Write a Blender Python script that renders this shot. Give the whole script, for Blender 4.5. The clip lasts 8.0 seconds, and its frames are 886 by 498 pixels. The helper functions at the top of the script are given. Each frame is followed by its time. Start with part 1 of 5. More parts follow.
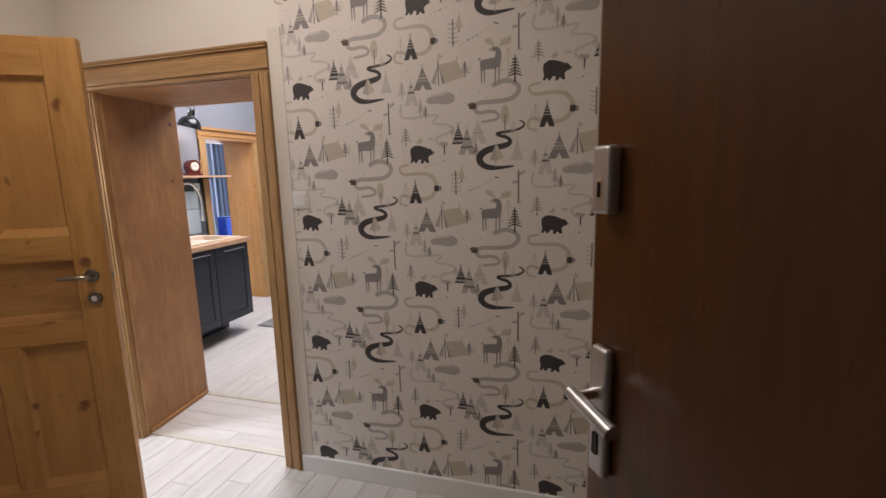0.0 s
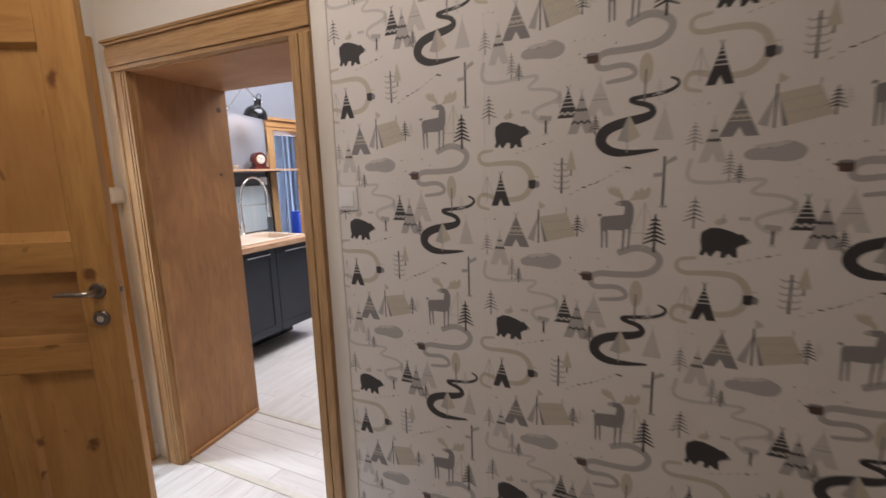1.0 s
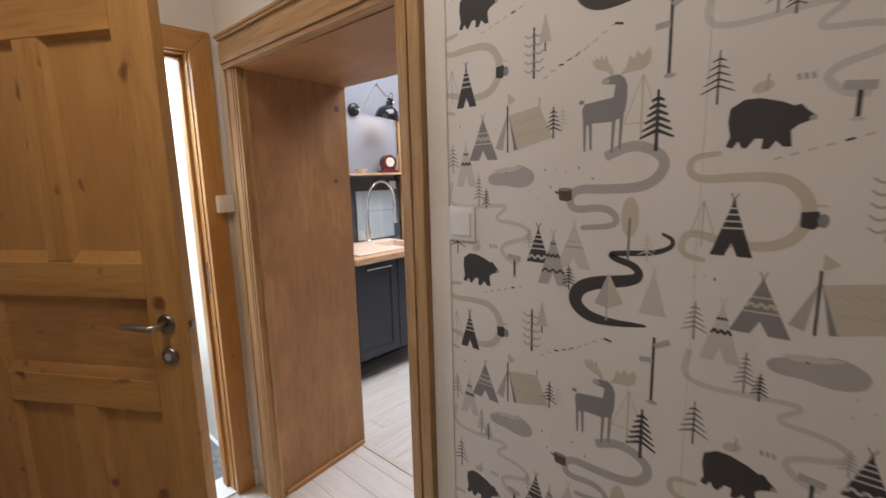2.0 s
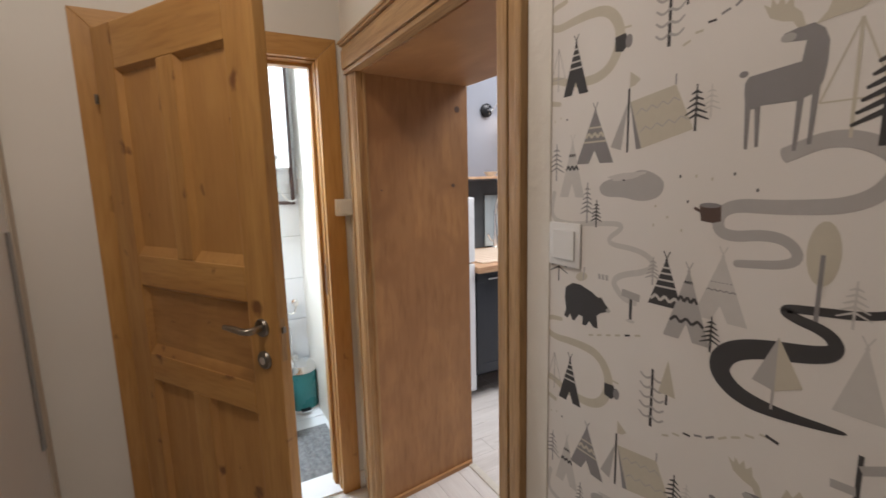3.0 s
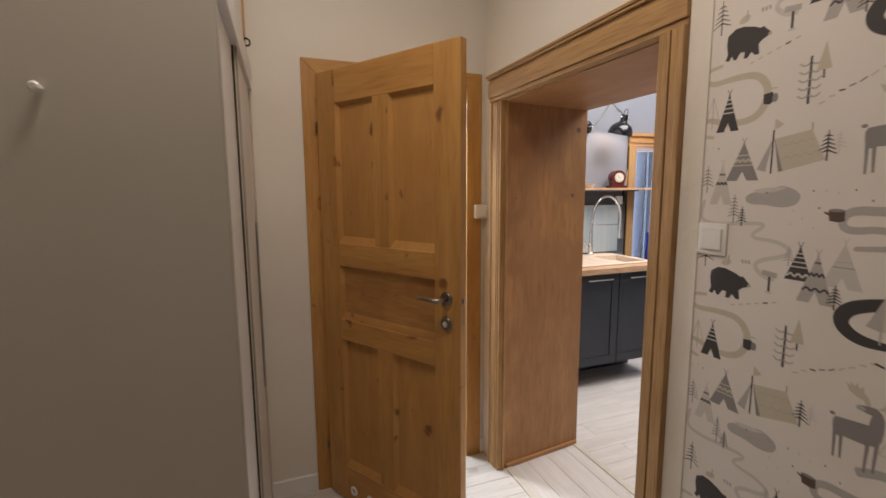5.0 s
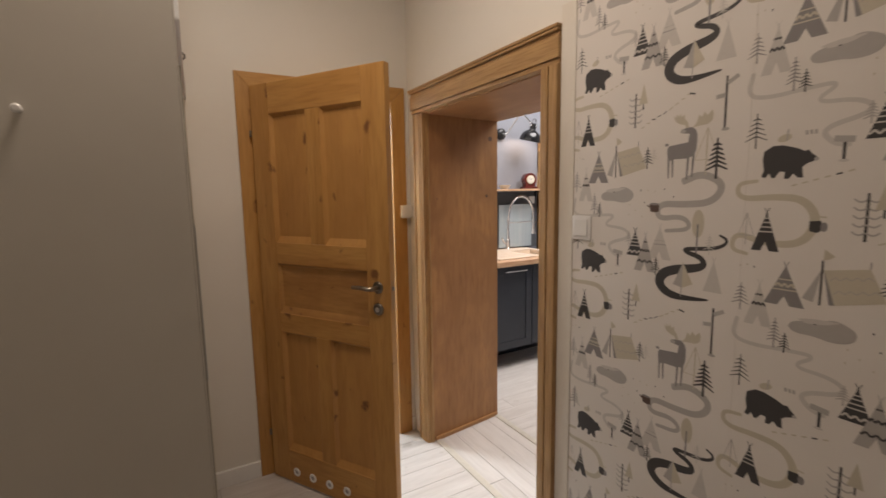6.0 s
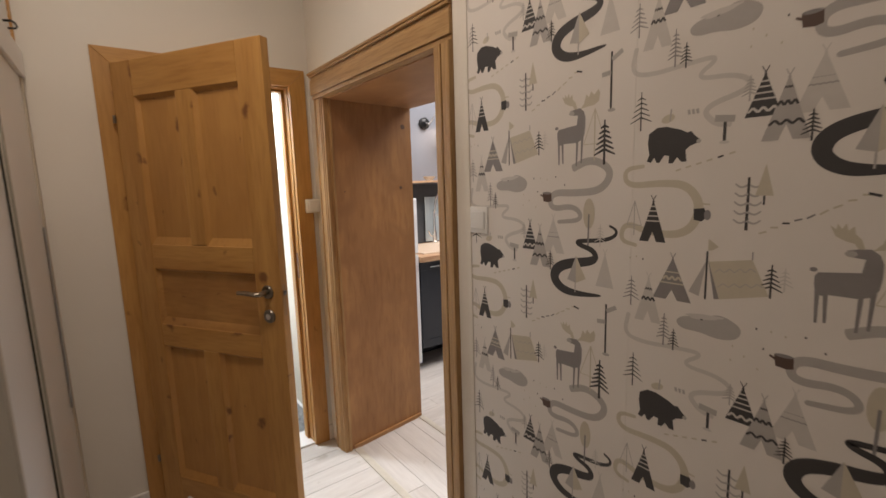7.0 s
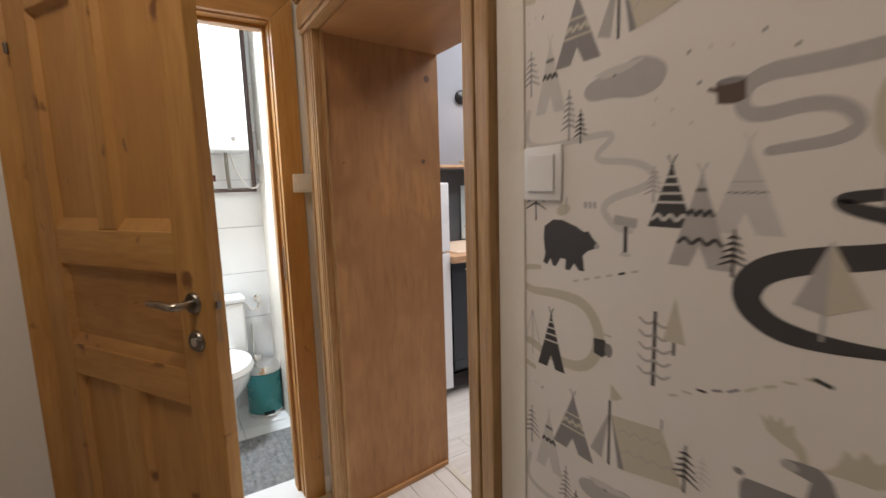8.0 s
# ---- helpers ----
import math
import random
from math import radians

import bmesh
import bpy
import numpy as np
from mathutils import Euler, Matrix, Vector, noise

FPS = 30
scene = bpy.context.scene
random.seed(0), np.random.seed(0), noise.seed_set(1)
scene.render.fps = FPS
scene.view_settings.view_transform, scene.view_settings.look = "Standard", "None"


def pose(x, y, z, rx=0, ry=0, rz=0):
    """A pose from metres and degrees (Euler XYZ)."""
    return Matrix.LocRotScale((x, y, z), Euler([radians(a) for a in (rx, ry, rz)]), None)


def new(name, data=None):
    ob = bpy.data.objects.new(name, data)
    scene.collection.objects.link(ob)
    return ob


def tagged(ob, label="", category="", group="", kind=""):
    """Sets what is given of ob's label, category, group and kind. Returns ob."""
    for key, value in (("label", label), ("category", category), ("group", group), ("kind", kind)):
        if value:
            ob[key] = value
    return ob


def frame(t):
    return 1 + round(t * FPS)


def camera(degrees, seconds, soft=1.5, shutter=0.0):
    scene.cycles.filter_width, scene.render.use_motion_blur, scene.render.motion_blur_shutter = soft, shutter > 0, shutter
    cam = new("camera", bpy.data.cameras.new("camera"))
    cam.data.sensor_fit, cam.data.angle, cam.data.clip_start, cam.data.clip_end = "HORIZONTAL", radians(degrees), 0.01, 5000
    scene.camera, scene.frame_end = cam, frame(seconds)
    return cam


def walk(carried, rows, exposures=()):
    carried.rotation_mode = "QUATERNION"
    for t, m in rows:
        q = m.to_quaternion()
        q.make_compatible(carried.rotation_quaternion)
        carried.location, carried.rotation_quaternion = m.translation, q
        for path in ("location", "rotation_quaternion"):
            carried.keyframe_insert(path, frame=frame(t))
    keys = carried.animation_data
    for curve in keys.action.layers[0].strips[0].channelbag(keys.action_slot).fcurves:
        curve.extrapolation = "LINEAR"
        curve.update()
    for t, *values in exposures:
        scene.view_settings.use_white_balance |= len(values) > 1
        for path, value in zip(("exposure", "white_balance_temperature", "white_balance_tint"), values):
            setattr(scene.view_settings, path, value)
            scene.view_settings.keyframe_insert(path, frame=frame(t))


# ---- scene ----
# ---- camera and walk ----
cam = camera(89.07, 8.0, 1.55, 0.3)
PATH = [
    (0.0, 1.139, 1.243, 1.434, 16.22, -9.49, -1.44),
    (0.5, 1.063, 1.438, 1.421, 19.11, -9.52, -1.30),
    (1.0, 0.930, 1.755, 1.424, 25.83, -10.02, -1.66),
    (1.5, 0.769, 1.997, 1.440, 34.06, -9.85, -1.45),
    (3.0, 0.581, 2.406, 1.459, 60.93, -8.79, -1.40),
    (3.5, 0.580, 2.406, 1.458, 69.07, -8.68, -0.81),
    (4.0, 0.557, 2.308, 1.462, 73.30, -8.40, -0.40),
    (4.2, 0.545, 2.248, 1.461, 72.74, -8.07, 0.18),
    (5.3, 0.903, 1.898, 1.460, 67.85, -7.36, -0.92),
    (5.5, 0.957, 1.880, 1.462, 66.80, -7.31, -1.10),
    (6.0, 1.030, 1.865, 1.461, 60.12, -7.28, -0.93),
    (6.5, 1.085, 1.935, 1.462, 54.77, -7.23, -1.65),
    (7.0, 1.000, 2.085, 1.452, 53.00, -8.40, -1.74),
    (7.5, 0.783, 2.323, 1.413, 55.73, -8.31, -1.64),
    (8.0, 0.480, 2.508, 1.321, 58.39, -7.89, -1.68),
]
walk(cam, [(t, pose(x, y, z, 90 + p, 0, yaw) @ pose(0, 0, 0, 0, 0, r)) for t, x, y, z, yaw, p, r in PATH],
     exposures=[(0.0, 0.15, 6200, 14), (1.0, 0.18, 6050, 13), (1.7, 0.14, 6050, 12), (3.0, 0.08, 6150, 10), (4.2, 0.06, 6200, 10), (5.5, 0.02, 6760, 12), (7.0, 0.0, 6760, 12), (8.0, 0.0, 6480, 11)])

# ---- world and lamps ----
world = bpy.data.worlds.new("world")
scene.world = world
world.use_nodes = True
wn = world.node_tree.nodes
sky = wn.new("ShaderNodeTexSky")
sky.sky_type, sky.sun_disc = "NISHITA", False
sky.sun_elevation, sky.sun_rotation = radians(25), radians(60)
world.node_tree.links.new(sky.outputs[0], wn["Background"].inputs[0])
wn["Background"].inputs[1].default_value = 0.1


def area_lamp(name, m, w, h, power, colour, spread=180):
    data = bpy.data.lights.new(name, "AREA")
    data.shape, data.size, data.size_y, data.energy, data.color = "RECTANGLE", w, h, power, colour
    data.spread = radians(spread)
    ob = new(name, data)
    ob.matrix_world = m
    return ob


def bulb(name, loc, power, colour, radius):
    data = bpy.data.lights.new(name, "POINT")
    data.energy, data.color, data.shadow_soft_size = power, colour, radius
    ob = new(name, data)
    ob.location = loc
    return ob


# Unseen hall source; place and power set by how bright the walls come out.
HALL = (-0.09, 2.07, 2.83)
area_lamp("hall_added_light", pose(HALL[0], HALL[1], HALL[2]), 0.44, 0.44, 14.6, (1.0, 0.842, 0.705))
# Kitchen and bathroom sources are out of view; place, size and power assumed.
area_lamp("kitchen_added_light", pose(-1.1, 4.9, 3.0), 1.5, 1.5, 96, (0.98, 0.955, 0.96))
area_lamp("bathroom_added_light", pose(-1.95, 2.45, 2.42), 0.3, 0.3, 46, (0.84, 0.93, 1.0))
area_lamp("window_daylight", pose(-4.54, 8.28, 1.5, 0, -90, 0), 1.6, 0.9, 620, (0.78, 0.87, 1.0))
bulb("wall_lamp_bulb", (-2.264, 4.716, 1.926), 2.5, (1.0, 0.78, 0.62), 0.03)

# ---- materials ----


def base_material(name, rough=0.5, metal=0.0):
    m = bpy.data.materials.new(name)
    m.use_nodes = True
    n, l = m.node_tree.nodes, m.node_tree.links
    b = n["Principled BSDF"]
    b.inputs["Roughness"].default_value, b.inputs["Metallic"].default_value = rough, metal
    return m, n, l, b


def c4(c):
    return (*c, 1.0)


def surface(name, a, b, scale=(8, 8, 8), rough=0.5, metal=0.0, bump=0.05, fine=120.0, spread=0.08, rand=0.0, contrast=0.5, detail=5.0):
    """Two tones mixed by coarse noise, with fine grain in the bump and the gloss; rand shifts the tone object by object."""
    m, n, l, p = base_material(name, rough, metal)
    tc, mp = n.new("ShaderNodeTexCoord"), n.new("ShaderNodeMapping")
    mp.inputs["Scale"].default_value = scale
    l.new(tc.outputs["Object"], mp.inputs[0])
    t1 = n.new("ShaderNodeTexNoise")
    t1.inputs["Scale"].default_value, t1.inputs["Detail"].default_value = 1.0, detail
    l.new(mp.outputs[0], t1.inputs["Vector"])
    ramp = n.new("ShaderNodeValToRGB")
    ramp.color_ramp.elements[0].position, ramp.color_ramp.elements[1].position = 0.5 - contrast / 2, 0.5 + contrast / 2
    ramp.color_ramp.elements[0].color, ramp.color_ramp.elements[1].color = c4(a), c4(b)
    l.new(t1.outputs[0], ramp.inputs[0])
    col = ramp.outputs[0]
    if rand:
        oi, hv = n.new("ShaderNodeObjectInfo"), n.new("ShaderNodeHueSaturation")
        mr = n.new("ShaderNodeMapRange")
        mr.inputs[3].default_value, mr.inputs[4].default_value = 1 - rand, 1 + rand
        l.new(oi.outputs["Random"], mr.inputs[0])
        l.new(mr.outputs[0], hv.inputs["Value"])
        l.new(col, hv.inputs["Color"])
        col = hv.outputs[0]
    l.new(col, p.inputs["Base Color"])
    t2 = n.new("ShaderNodeTexNoise")
    t2.inputs["Scale"].default_value, t2.inputs["Detail"].default_value = fine, 4.0
    l.new(tc.outputs["Object"], t2.inputs["Vector"])
    mr2 = n.new("ShaderNodeMapRange")
    mr2.inputs[3].default_value, mr2.inputs[4].default_value = max(0.02, rough - spread), min(1, rough + spread)
    l.new(t1.outputs[0], mr2.inputs[0])
    l.new(mr2.outputs[0], p.inputs["Roughness"])
    if bump:
        bp = n.new("ShaderNodeBump")
        bp.inputs["Strength"].default_value, bp.inputs["Distance"].default_value = bump, 0.004
        l.new(t2.outputs[0], bp.inputs["Height"])
        l.new(bp.outputs[0], p.inputs["Normal"])
    return m


def wood(name, light, dark, knot, grain="z", rough=0.42, knots=True, stretch=14.0, rand=0.0, knot_scale=5.0, stain=0.35, flat="y", fibres=0.5):
    """Boards with long grain along one axis of the object, broad streaks, fine fibres and sparse round knots."""
    m, n, l, p = base_material(name, rough)
    tc = n.new("ShaderNodeTexCoord")
    src = tc.outputs["Object"]
    if rand:
        oi = n.new("ShaderNodeObjectInfo")
        va = n.new("ShaderNodeVectorMath")
        va.operation = "MULTIPLY_ADD"
        va.inputs[1].default_value, va.inputs[2].default_value = (1, 1, 1), (0, 0, 0)
        comb = n.new("ShaderNodeCombineXYZ")
        mul = n.new("ShaderNodeMath")
        mul.operation, mul.inputs[1].default_value = "MULTIPLY", 37.0
        l.new(oi.outputs["Random"], mul.inputs[0])
        for k in range(3):
            l.new(mul.outputs[0], comb.inputs[k])
        l.new(src, va.inputs[0])
        l.new(comb.outputs[0], va.inputs[2])
        src = va.outputs[0]
    s = {"x": (1, stretch, stretch), "y": (stretch, 1, stretch), "z": (stretch, stretch, 1)}[grain]

    def noise_at(scale, detail, sc, dist=0.0):
        mp = n.new("ShaderNodeMapping")
        mp.inputs["Scale"].default_value = sc
        l.new(src, mp.inputs[0])
        t = n.new("ShaderNodeTexNoise")
        t.inputs["Scale"].default_value, t.inputs["Detail"].default_value, t.inputs["Distortion"].default_value = scale, detail, dist
        l.new(mp.outputs[0], t.inputs["Vector"])
        return t.outputs[0]
    streak = noise_at(1.3, 4.0, s, 0.6)
    fibre = noise_at(9.0, 3.0, s)
    blotch = noise_at(4.5, 3.0, (1, 1, 1), 0.4)
    ramp = n.new("ShaderNodeValToRGB")
    ramp.color_ramp.elements[0].position, ramp.color_ramp.elements[1].position = 0.3, 0.7
    ramp.color_ramp.elements[0].color, ramp.color_ramp.elements[1].color = c4(dark), c4(light)
    l.new(streak, ramp.inputs[0])

    def mix(kind, fac, a, b_socket=None, b_col=None):
        mx = n.new("ShaderNodeMix")
        mx.data_type, mx.blend_type = "RGBA", kind
        if isinstance(fac, float):
            mx.inputs[0].default_value = fac
        else:
            l.new(fac, mx.inputs[0])
        l.new(a, mx.inputs[6])
        if b_socket is not None:
            l.new(b_socket, mx.inputs[7])
        else:
            mx.inputs[7].default_value = c4(b_col)
        return mx.outputs[2]

    def remap(v, lo, hi, a, b):
        mr = n.new("ShaderNodeMapRange")
        for i, q in zip((1, 2, 3, 4), (lo, hi, a, b)):
            mr.inputs[i].default_value = q
        l.new(v, mr.inputs[0])
        return mr.outputs[0]
    col = mix("MULTIPLY", remap(fibre, 0.45, 0.7, 0.0, fibres), ramp.outputs[0], b_col=dark)
    col = mix("MIX", remap(blotch, 0.5, 0.69, 0.0, stain), col, b_col=dark)
    if knots:
        sep, com, half = n.new("ShaderNodeSeparateXYZ"), n.new("ShaderNodeCombineXYZ"), n.new("ShaderNodeMath")
        l.new(src, sep.inputs[0])
        across = [a for a in "xyz" if a not in (flat, grain)][0]
        half.operation, half.inputs[1].default_value = "MULTIPLY", 0.7
        l.new(sep.outputs["xyz".index(grain)], half.inputs[0])
        l.new(sep.outputs["xyz".index(across)], com.inputs[0])
        l.new(half.outputs[0], com.inputs[1])
        vo = n.new("ShaderNodeTexVoronoi")
        vo.voronoi_dimensions = "2D"
        vo.inputs["Scale"].default_value = knot_scale
        bend, shift = n.new("ShaderNodeCombineXYZ"), n.new("ShaderNodeVectorMath")
        shift.operation = "ADD"
        l.new(remap(noise_at(16.0, 2.0, (1, 1, 1)), 0.0, 1.0, -0.03, 0.03), bend.inputs[0])
        l.new(remap(noise_at(23.0, 2.0, (1, 1, 1)), 0.0, 1.0, -0.03, 0.03), bend.inputs[1])
        l.new(com.outputs[0], shift.inputs[0])
        l.new(bend.outputs[0], shift.inputs[1])
        l.new(shift.outputs[0], vo.inputs["Vector"])
        keep = n.new("ShaderNodeSeparateColor")
        l.new(vo.outputs["Color"], keep.inputs[0])
        size = remap(keep.outputs[0], 0.5, 1.0, 0.0, 0.070)
        d = n.new("ShaderNodeMath")
        d.operation = "SUBTRACT"
        l.new(size, d.inputs[0])
        l.new(vo.outputs["Distance"], d.inputs[1])
        col = mix("MIX", remap(d.outputs[0], -0.05, 0.022, 0.0, 0.82), col, b_col=knot)
    l.new(col, p.inputs["Base Color"])
    l.new(remap(streak, 0.2, 0.8, rough + 0.1, rough - 0.06), p.inputs["Roughness"])
    bp = n.new("ShaderNodeBump")
    bp.inputs["Strength"].default_value, bp.inputs["Distance"].default_value = 0.12, 0.003
    l.new(fibre, bp.inputs["Height"])
    l.new(bp.outputs[0], p.inputs["Normal"])
    return m


def glow(name, colour, strength):
    m, n, l, p = base_material(name)
    p.inputs["Emission Color"].default_value, p.inputs["Emission Strength"].default_value = c4(colour), strength
    p.inputs["Base Color"].default_value = c4(colour)
    return m


PAINT = surface("white_wall_paint", (0.70, 0.668, 0.605), (0.755, 0.728, 0.67), (1.5, 1.5, 1.5), 0.75, bump=0.10, fine=90)
CEIL = surface("ceiling_paint", (0.76, 0.75, 0.73), (0.80, 0.79, 0.77), (1.5, 1.5, 1.5), 0.8, bump=0.06)
PAPER = surface("wallpaper_ground", (0.69, 0.647, 0.60), (0.735, 0.697, 0.655), (3, 3, 3), 0.62, bump=0.03, fine=420)
INK = [surface("ink_" + str(i), [v * 0.9 for v in c], c, (60, 60, 60), 0.6, bump=0.04, fine=400, contrast=0.9) for i, c in enumerate((
    (0.050, 0.047, 0.048), (0.25, 0.235, 0.235), (0.435, 0.41, 0.39), (0.557, 0.507, 0.405), (0.585, 0.555, 0.52), (0.105, 0.066, 0.052)))]
PINE_V = wood("honey_pine", (0.53, 0.292, 0.087), (0.405, 0.201, 0.052), (0.12, 0.036, 0.012), "z", 0.40, rand=1.0, fibres=0.26, stretch=10, stain=0.55)
PINE_H = wood("honey_pine_rail", (0.53, 0.292, 0.087), (0.405, 0.201, 0.052), (0.12, 0.036, 0.012), "x", 0.40, rand=1.0, fibres=0.26, stretch=10, stain=0.55)
PINE_VX = wood("honey_pine_post", (0.53, 0.292, 0.087), (0.405, 0.201, 0.052), (0.12, 0.036, 0.012), "z", 0.40, rand=1.0, flat="x", fibres=0.26, stretch=10)
PINE_Y = wood("honey_pine_head", (0.53, 0.292, 0.087), (0.405, 0.201, 0.052), (0.12, 0.036, 0.012), "y", 0.40, rand=1.0, flat="x", fibres=0.26, stretch=10)
PANEL = wood("pine_panel", (0.505, 0.268, 0.079), (0.40, 0.196, 0.054), (0.12, 0.040, 0.014), "z", 0.42, rand=1.0, knot_scale=6.5, stain=0.8, fibres=0.17, stretch=7)
LINING = wood("old_lining_board", (0.445, 0.230, 0.088), (0.31, 0.150, 0.058), (0.10, 0.05, 0.03), "z", 0.46, knots=False, stretch=5.0, stain=0.95, fibres=0.26)
LINING_X = wood("old_lining_soffit", (0.445, 0.230, 0.088), (0.31, 0.150, 0.058), (0.10, 0.05, 0.03), "x", 0.46, knots=False, stretch=3.0, stain=0.8, fibres=0.12)
PANEL_H = wood("pine_panel_cross", (0.48, 0.258, 0.080), (0.30, 0.135, 0.038), (0.12, 0.040, 0.014), "x", 0.42, rand=1.0, knot_scale=6.5, stain=0.85, fibres=0.26, stretch=7)
PLASTER = surface("rough_old_plaster", (0.66, 0.615, 0.54), (0.76, 0.725, 0.665), (9, 9, 3), 0.8, bump=0.9, fine=28)
CASE_V = wood("stripped_casing", (0.48, 0.298, 0.128), (0.355, 0.205, 0.082), (0.10, 0.04, 0.02), "z", 0.48, knots=False, stretch=18, rand=1.0, stain=0.5)
CASE_H = wood("stripped_casing_head", (0.48, 0.298, 0.128), (0.355, 0.205, 0.082), (0.10, 0.04, 0.02), "x", 0.48, knots=False, stretch=18, rand=1.0, stain=0.5)
CASE_Y = wood("pine_casing_side", (0.50, 0.28, 0.11), (0.38, 0.19, 0.07), (0.10, 0.04, 0.02), "y", 0.48, knots=False, stretch=18, rand=1.0)
MAHOG = wood("dark_brown_veneer", (0.094, 0.036, 0.012), (0.074, 0.027, 0.0085), (0.02, 0.01, 0.005), "z", 0.27, knots=False, stretch=7, stain=0.3, fibres=0.2)
PLANK = wood("whitewashed_oak_plank", (0.615, 0.585, 0.555), (0.515, 0.48, 0.45), (0.40, 0.36, 0.32), "x", 0.42, stretch=16, rand=1.0, knots=True, knot_scale=4.0, stain=0.4, flat="z", fibres=0.2)
JOINT = surface("floor_underlay", (0.33, 0.295, 0.265), (0.38, 0.345, 0.31), rough=0.8)
BRASS = surface("pale_brass_strip", (0.58, 0.52, 0.38), (0.66, 0.60, 0.45), (30, 30, 30), 0.35, 0.25)
WARD = surface("white_wardrobe_laminate", (0.775, 0.785, 0.80), (0.81, 0.82, 0.83), (2, 2, 2), 0.38, bump=0.03)
WARD2 = surface("cream_edge_profile", (0.55, 0.49, 0.40), (0.60, 0.54, 0.45), (4, 4, 4), 0.5)
# Grey-beige laminate, darkened further to hold the shade on the wardrobe's side.
SIDE = surface("shaded_grey_beige_laminate", (0.55, 0.52, 0.465), (0.60, 0.57, 0.515), (2, 2, 2), 0.5, bump=0.03)
PROFILE = surface("olive_grey_profile", (0.27, 0.26, 0.215), (0.33, 0.315, 0.265), (6, 6, 6), 0.45)
# Near-black tone for the shade in the gap of the sliding doors.
DARKGAP = surface("shadow_gap_tone", (0.030, 0.028, 0.022), (0.045, 0.042, 0.032), rough=0.9)
ALU = surface("brushed_aluminium", (0.33, 0.33, 0.33), (0.42, 0.42, 0.42), (3, 3, 160), 0.38, 1.0)
STEEL = surface("polished_steel", (0.76, 0.76, 0.755), (0.84, 0.84, 0.835), (20, 20, 20), 0.2, 1.0, bump=0.0)
SATIN = surface("satin_nickel", (0.20, 0.185, 0.16), (0.29, 0.27, 0.24), (40, 40, 40), 0.32, 1.0, bump=0.02)
LEVER = surface("worn_nickel_lever", (0.30, 0.265, 0.215), (0.39, 0.35, 0.29), (40, 40, 40), 0.3, 1.0, bump=0.02)
STRIP = surface("champagne_threshold", (0.52, 0.485, 0.41), (0.60, 0.565, 0.49), (30, 30, 30), 0.4, 0.2)
PLUG = surface("dark_wood_filler", (0.12, 0.068, 0.045), (0.17, 0.10, 0.065), (60, 60, 60), 0.6)
NICKEL = surface("bright_nickel_plate", (0.50, 0.50, 0.52), (0.58, 0.58, 0.60), (40, 40, 40), 0.36, 0.85, bump=0.02)
PLASTIC = surface("ivory_plastic", (0.68, 0.64, 0.56), (0.73, 0.69, 0.61), (10, 10, 10), 0.4, bump=0.02)
WHITEP = surface("white_plastic", (0.74, 0.735, 0.72), (0.78, 0.775, 0.76), (10, 10, 10), 0.32, bump=0.02)
BLACKM = surface("black_enamel", (0.010, 0.010, 0.011), (0.016, 0.016, 0.017), (10, 10, 10), 0.24, bump=0.01)
BLACKM.node_tree.nodes["Principled BSDF"].inputs["Specular IOR Level"].default_value = 0.28
NAVY = surface("blue_black_cabinet_paint", (0.016, 0.019, 0.026), (0.024, 0.028, 0.036), (6, 6, 6), 0.36, bump=0.02)
GREYW = surface("slate_grey_wall_paint", (0.20, 0.207, 0.235), (0.235, 0.242, 0.27), (1.5, 1.5, 1.5), 0.7, bump=0.08)
SPLASH = surface("anthracite_splashback", (0.060, 0.064, 0.070), (0.085, 0.09, 0.097), (5, 5, 5), 0.35, bump=0.02)
WORKTOP = wood("beech_worktop", (0.56, 0.36, 0.22), (0.46, 0.28, 0.16), (0.2, 0.1, 0.05), "y", 0.4, knots=False, stretch=12)
SINK = surface("sand_composite", (0.62, 0.49, 0.37), (0.68, 0.55, 0.43), (200, 200, 200), 0.45, bump=0.04)
FRIDGE = surface("fridge_enamel", (0.72, 0.73, 0.75), (0.76, 0.77, 0.79), (4, 4, 4), 0.3, bump=0.02)
CERAMIC = surface("white_ceramic", (0.78, 0.79, 0.80), (0.82, 0.83, 0.84), (4, 4, 4), 0.12, bump=0.0)
TILE = surface("white_wall_tile", (0.74, 0.755, 0.77), (0.80, 0.81, 0.825), (1.5, 1.5, 1.5), 0.16, bump=0.01, rand=0.02)
GROUT = surface("grey_grout", (0.36, 0.36, 0.36), (0.44, 0.44, 0.44), (20, 20, 20), 0.85)
TEAL = surface("teal_lacquer", (0.04, 0.22, 0.23), (0.055, 0.27, 0.28), (6, 6, 6), 0.28, bump=0.01)
MATG = surface("grey_bath_mat_pile", (0.13, 0.135, 0.14), (0.27, 0.275, 0.28), (45, 45, 45), 0.95, bump=0.8, fine=180)
PIPE = surface("brown_painted_pipe", (0.085, 0.050, 0.045), (0.12, 0.075, 0.066), (20, 20, 20), 0.5)
ENAMEL = surface("glossy_black_enamel", (0.008, 0.008, 0.009), (0.014, 0.014, 0.015), (10, 10, 10), 0.13, bump=0.006)
BURG = surface("burgundy_lacquered_wood", (0.075, 0.013, 0.010), (0.115, 0.020, 0.015), (14, 14, 4), 0.22)
DIAL = surface("enamel_dial", (0.62, 0.58, 0.50), (0.68, 0.64, 0.56), rough=0.3)
# Pale cloth tone imitating strips of daylight beside the curtain.
PALE_STRIP = surface("pale_daylight_cloth", (0.165, 0.175, 0.195), (0.205, 0.215, 0.235), (50, 50, 50), 0.85, bump=0.2, fine=500)
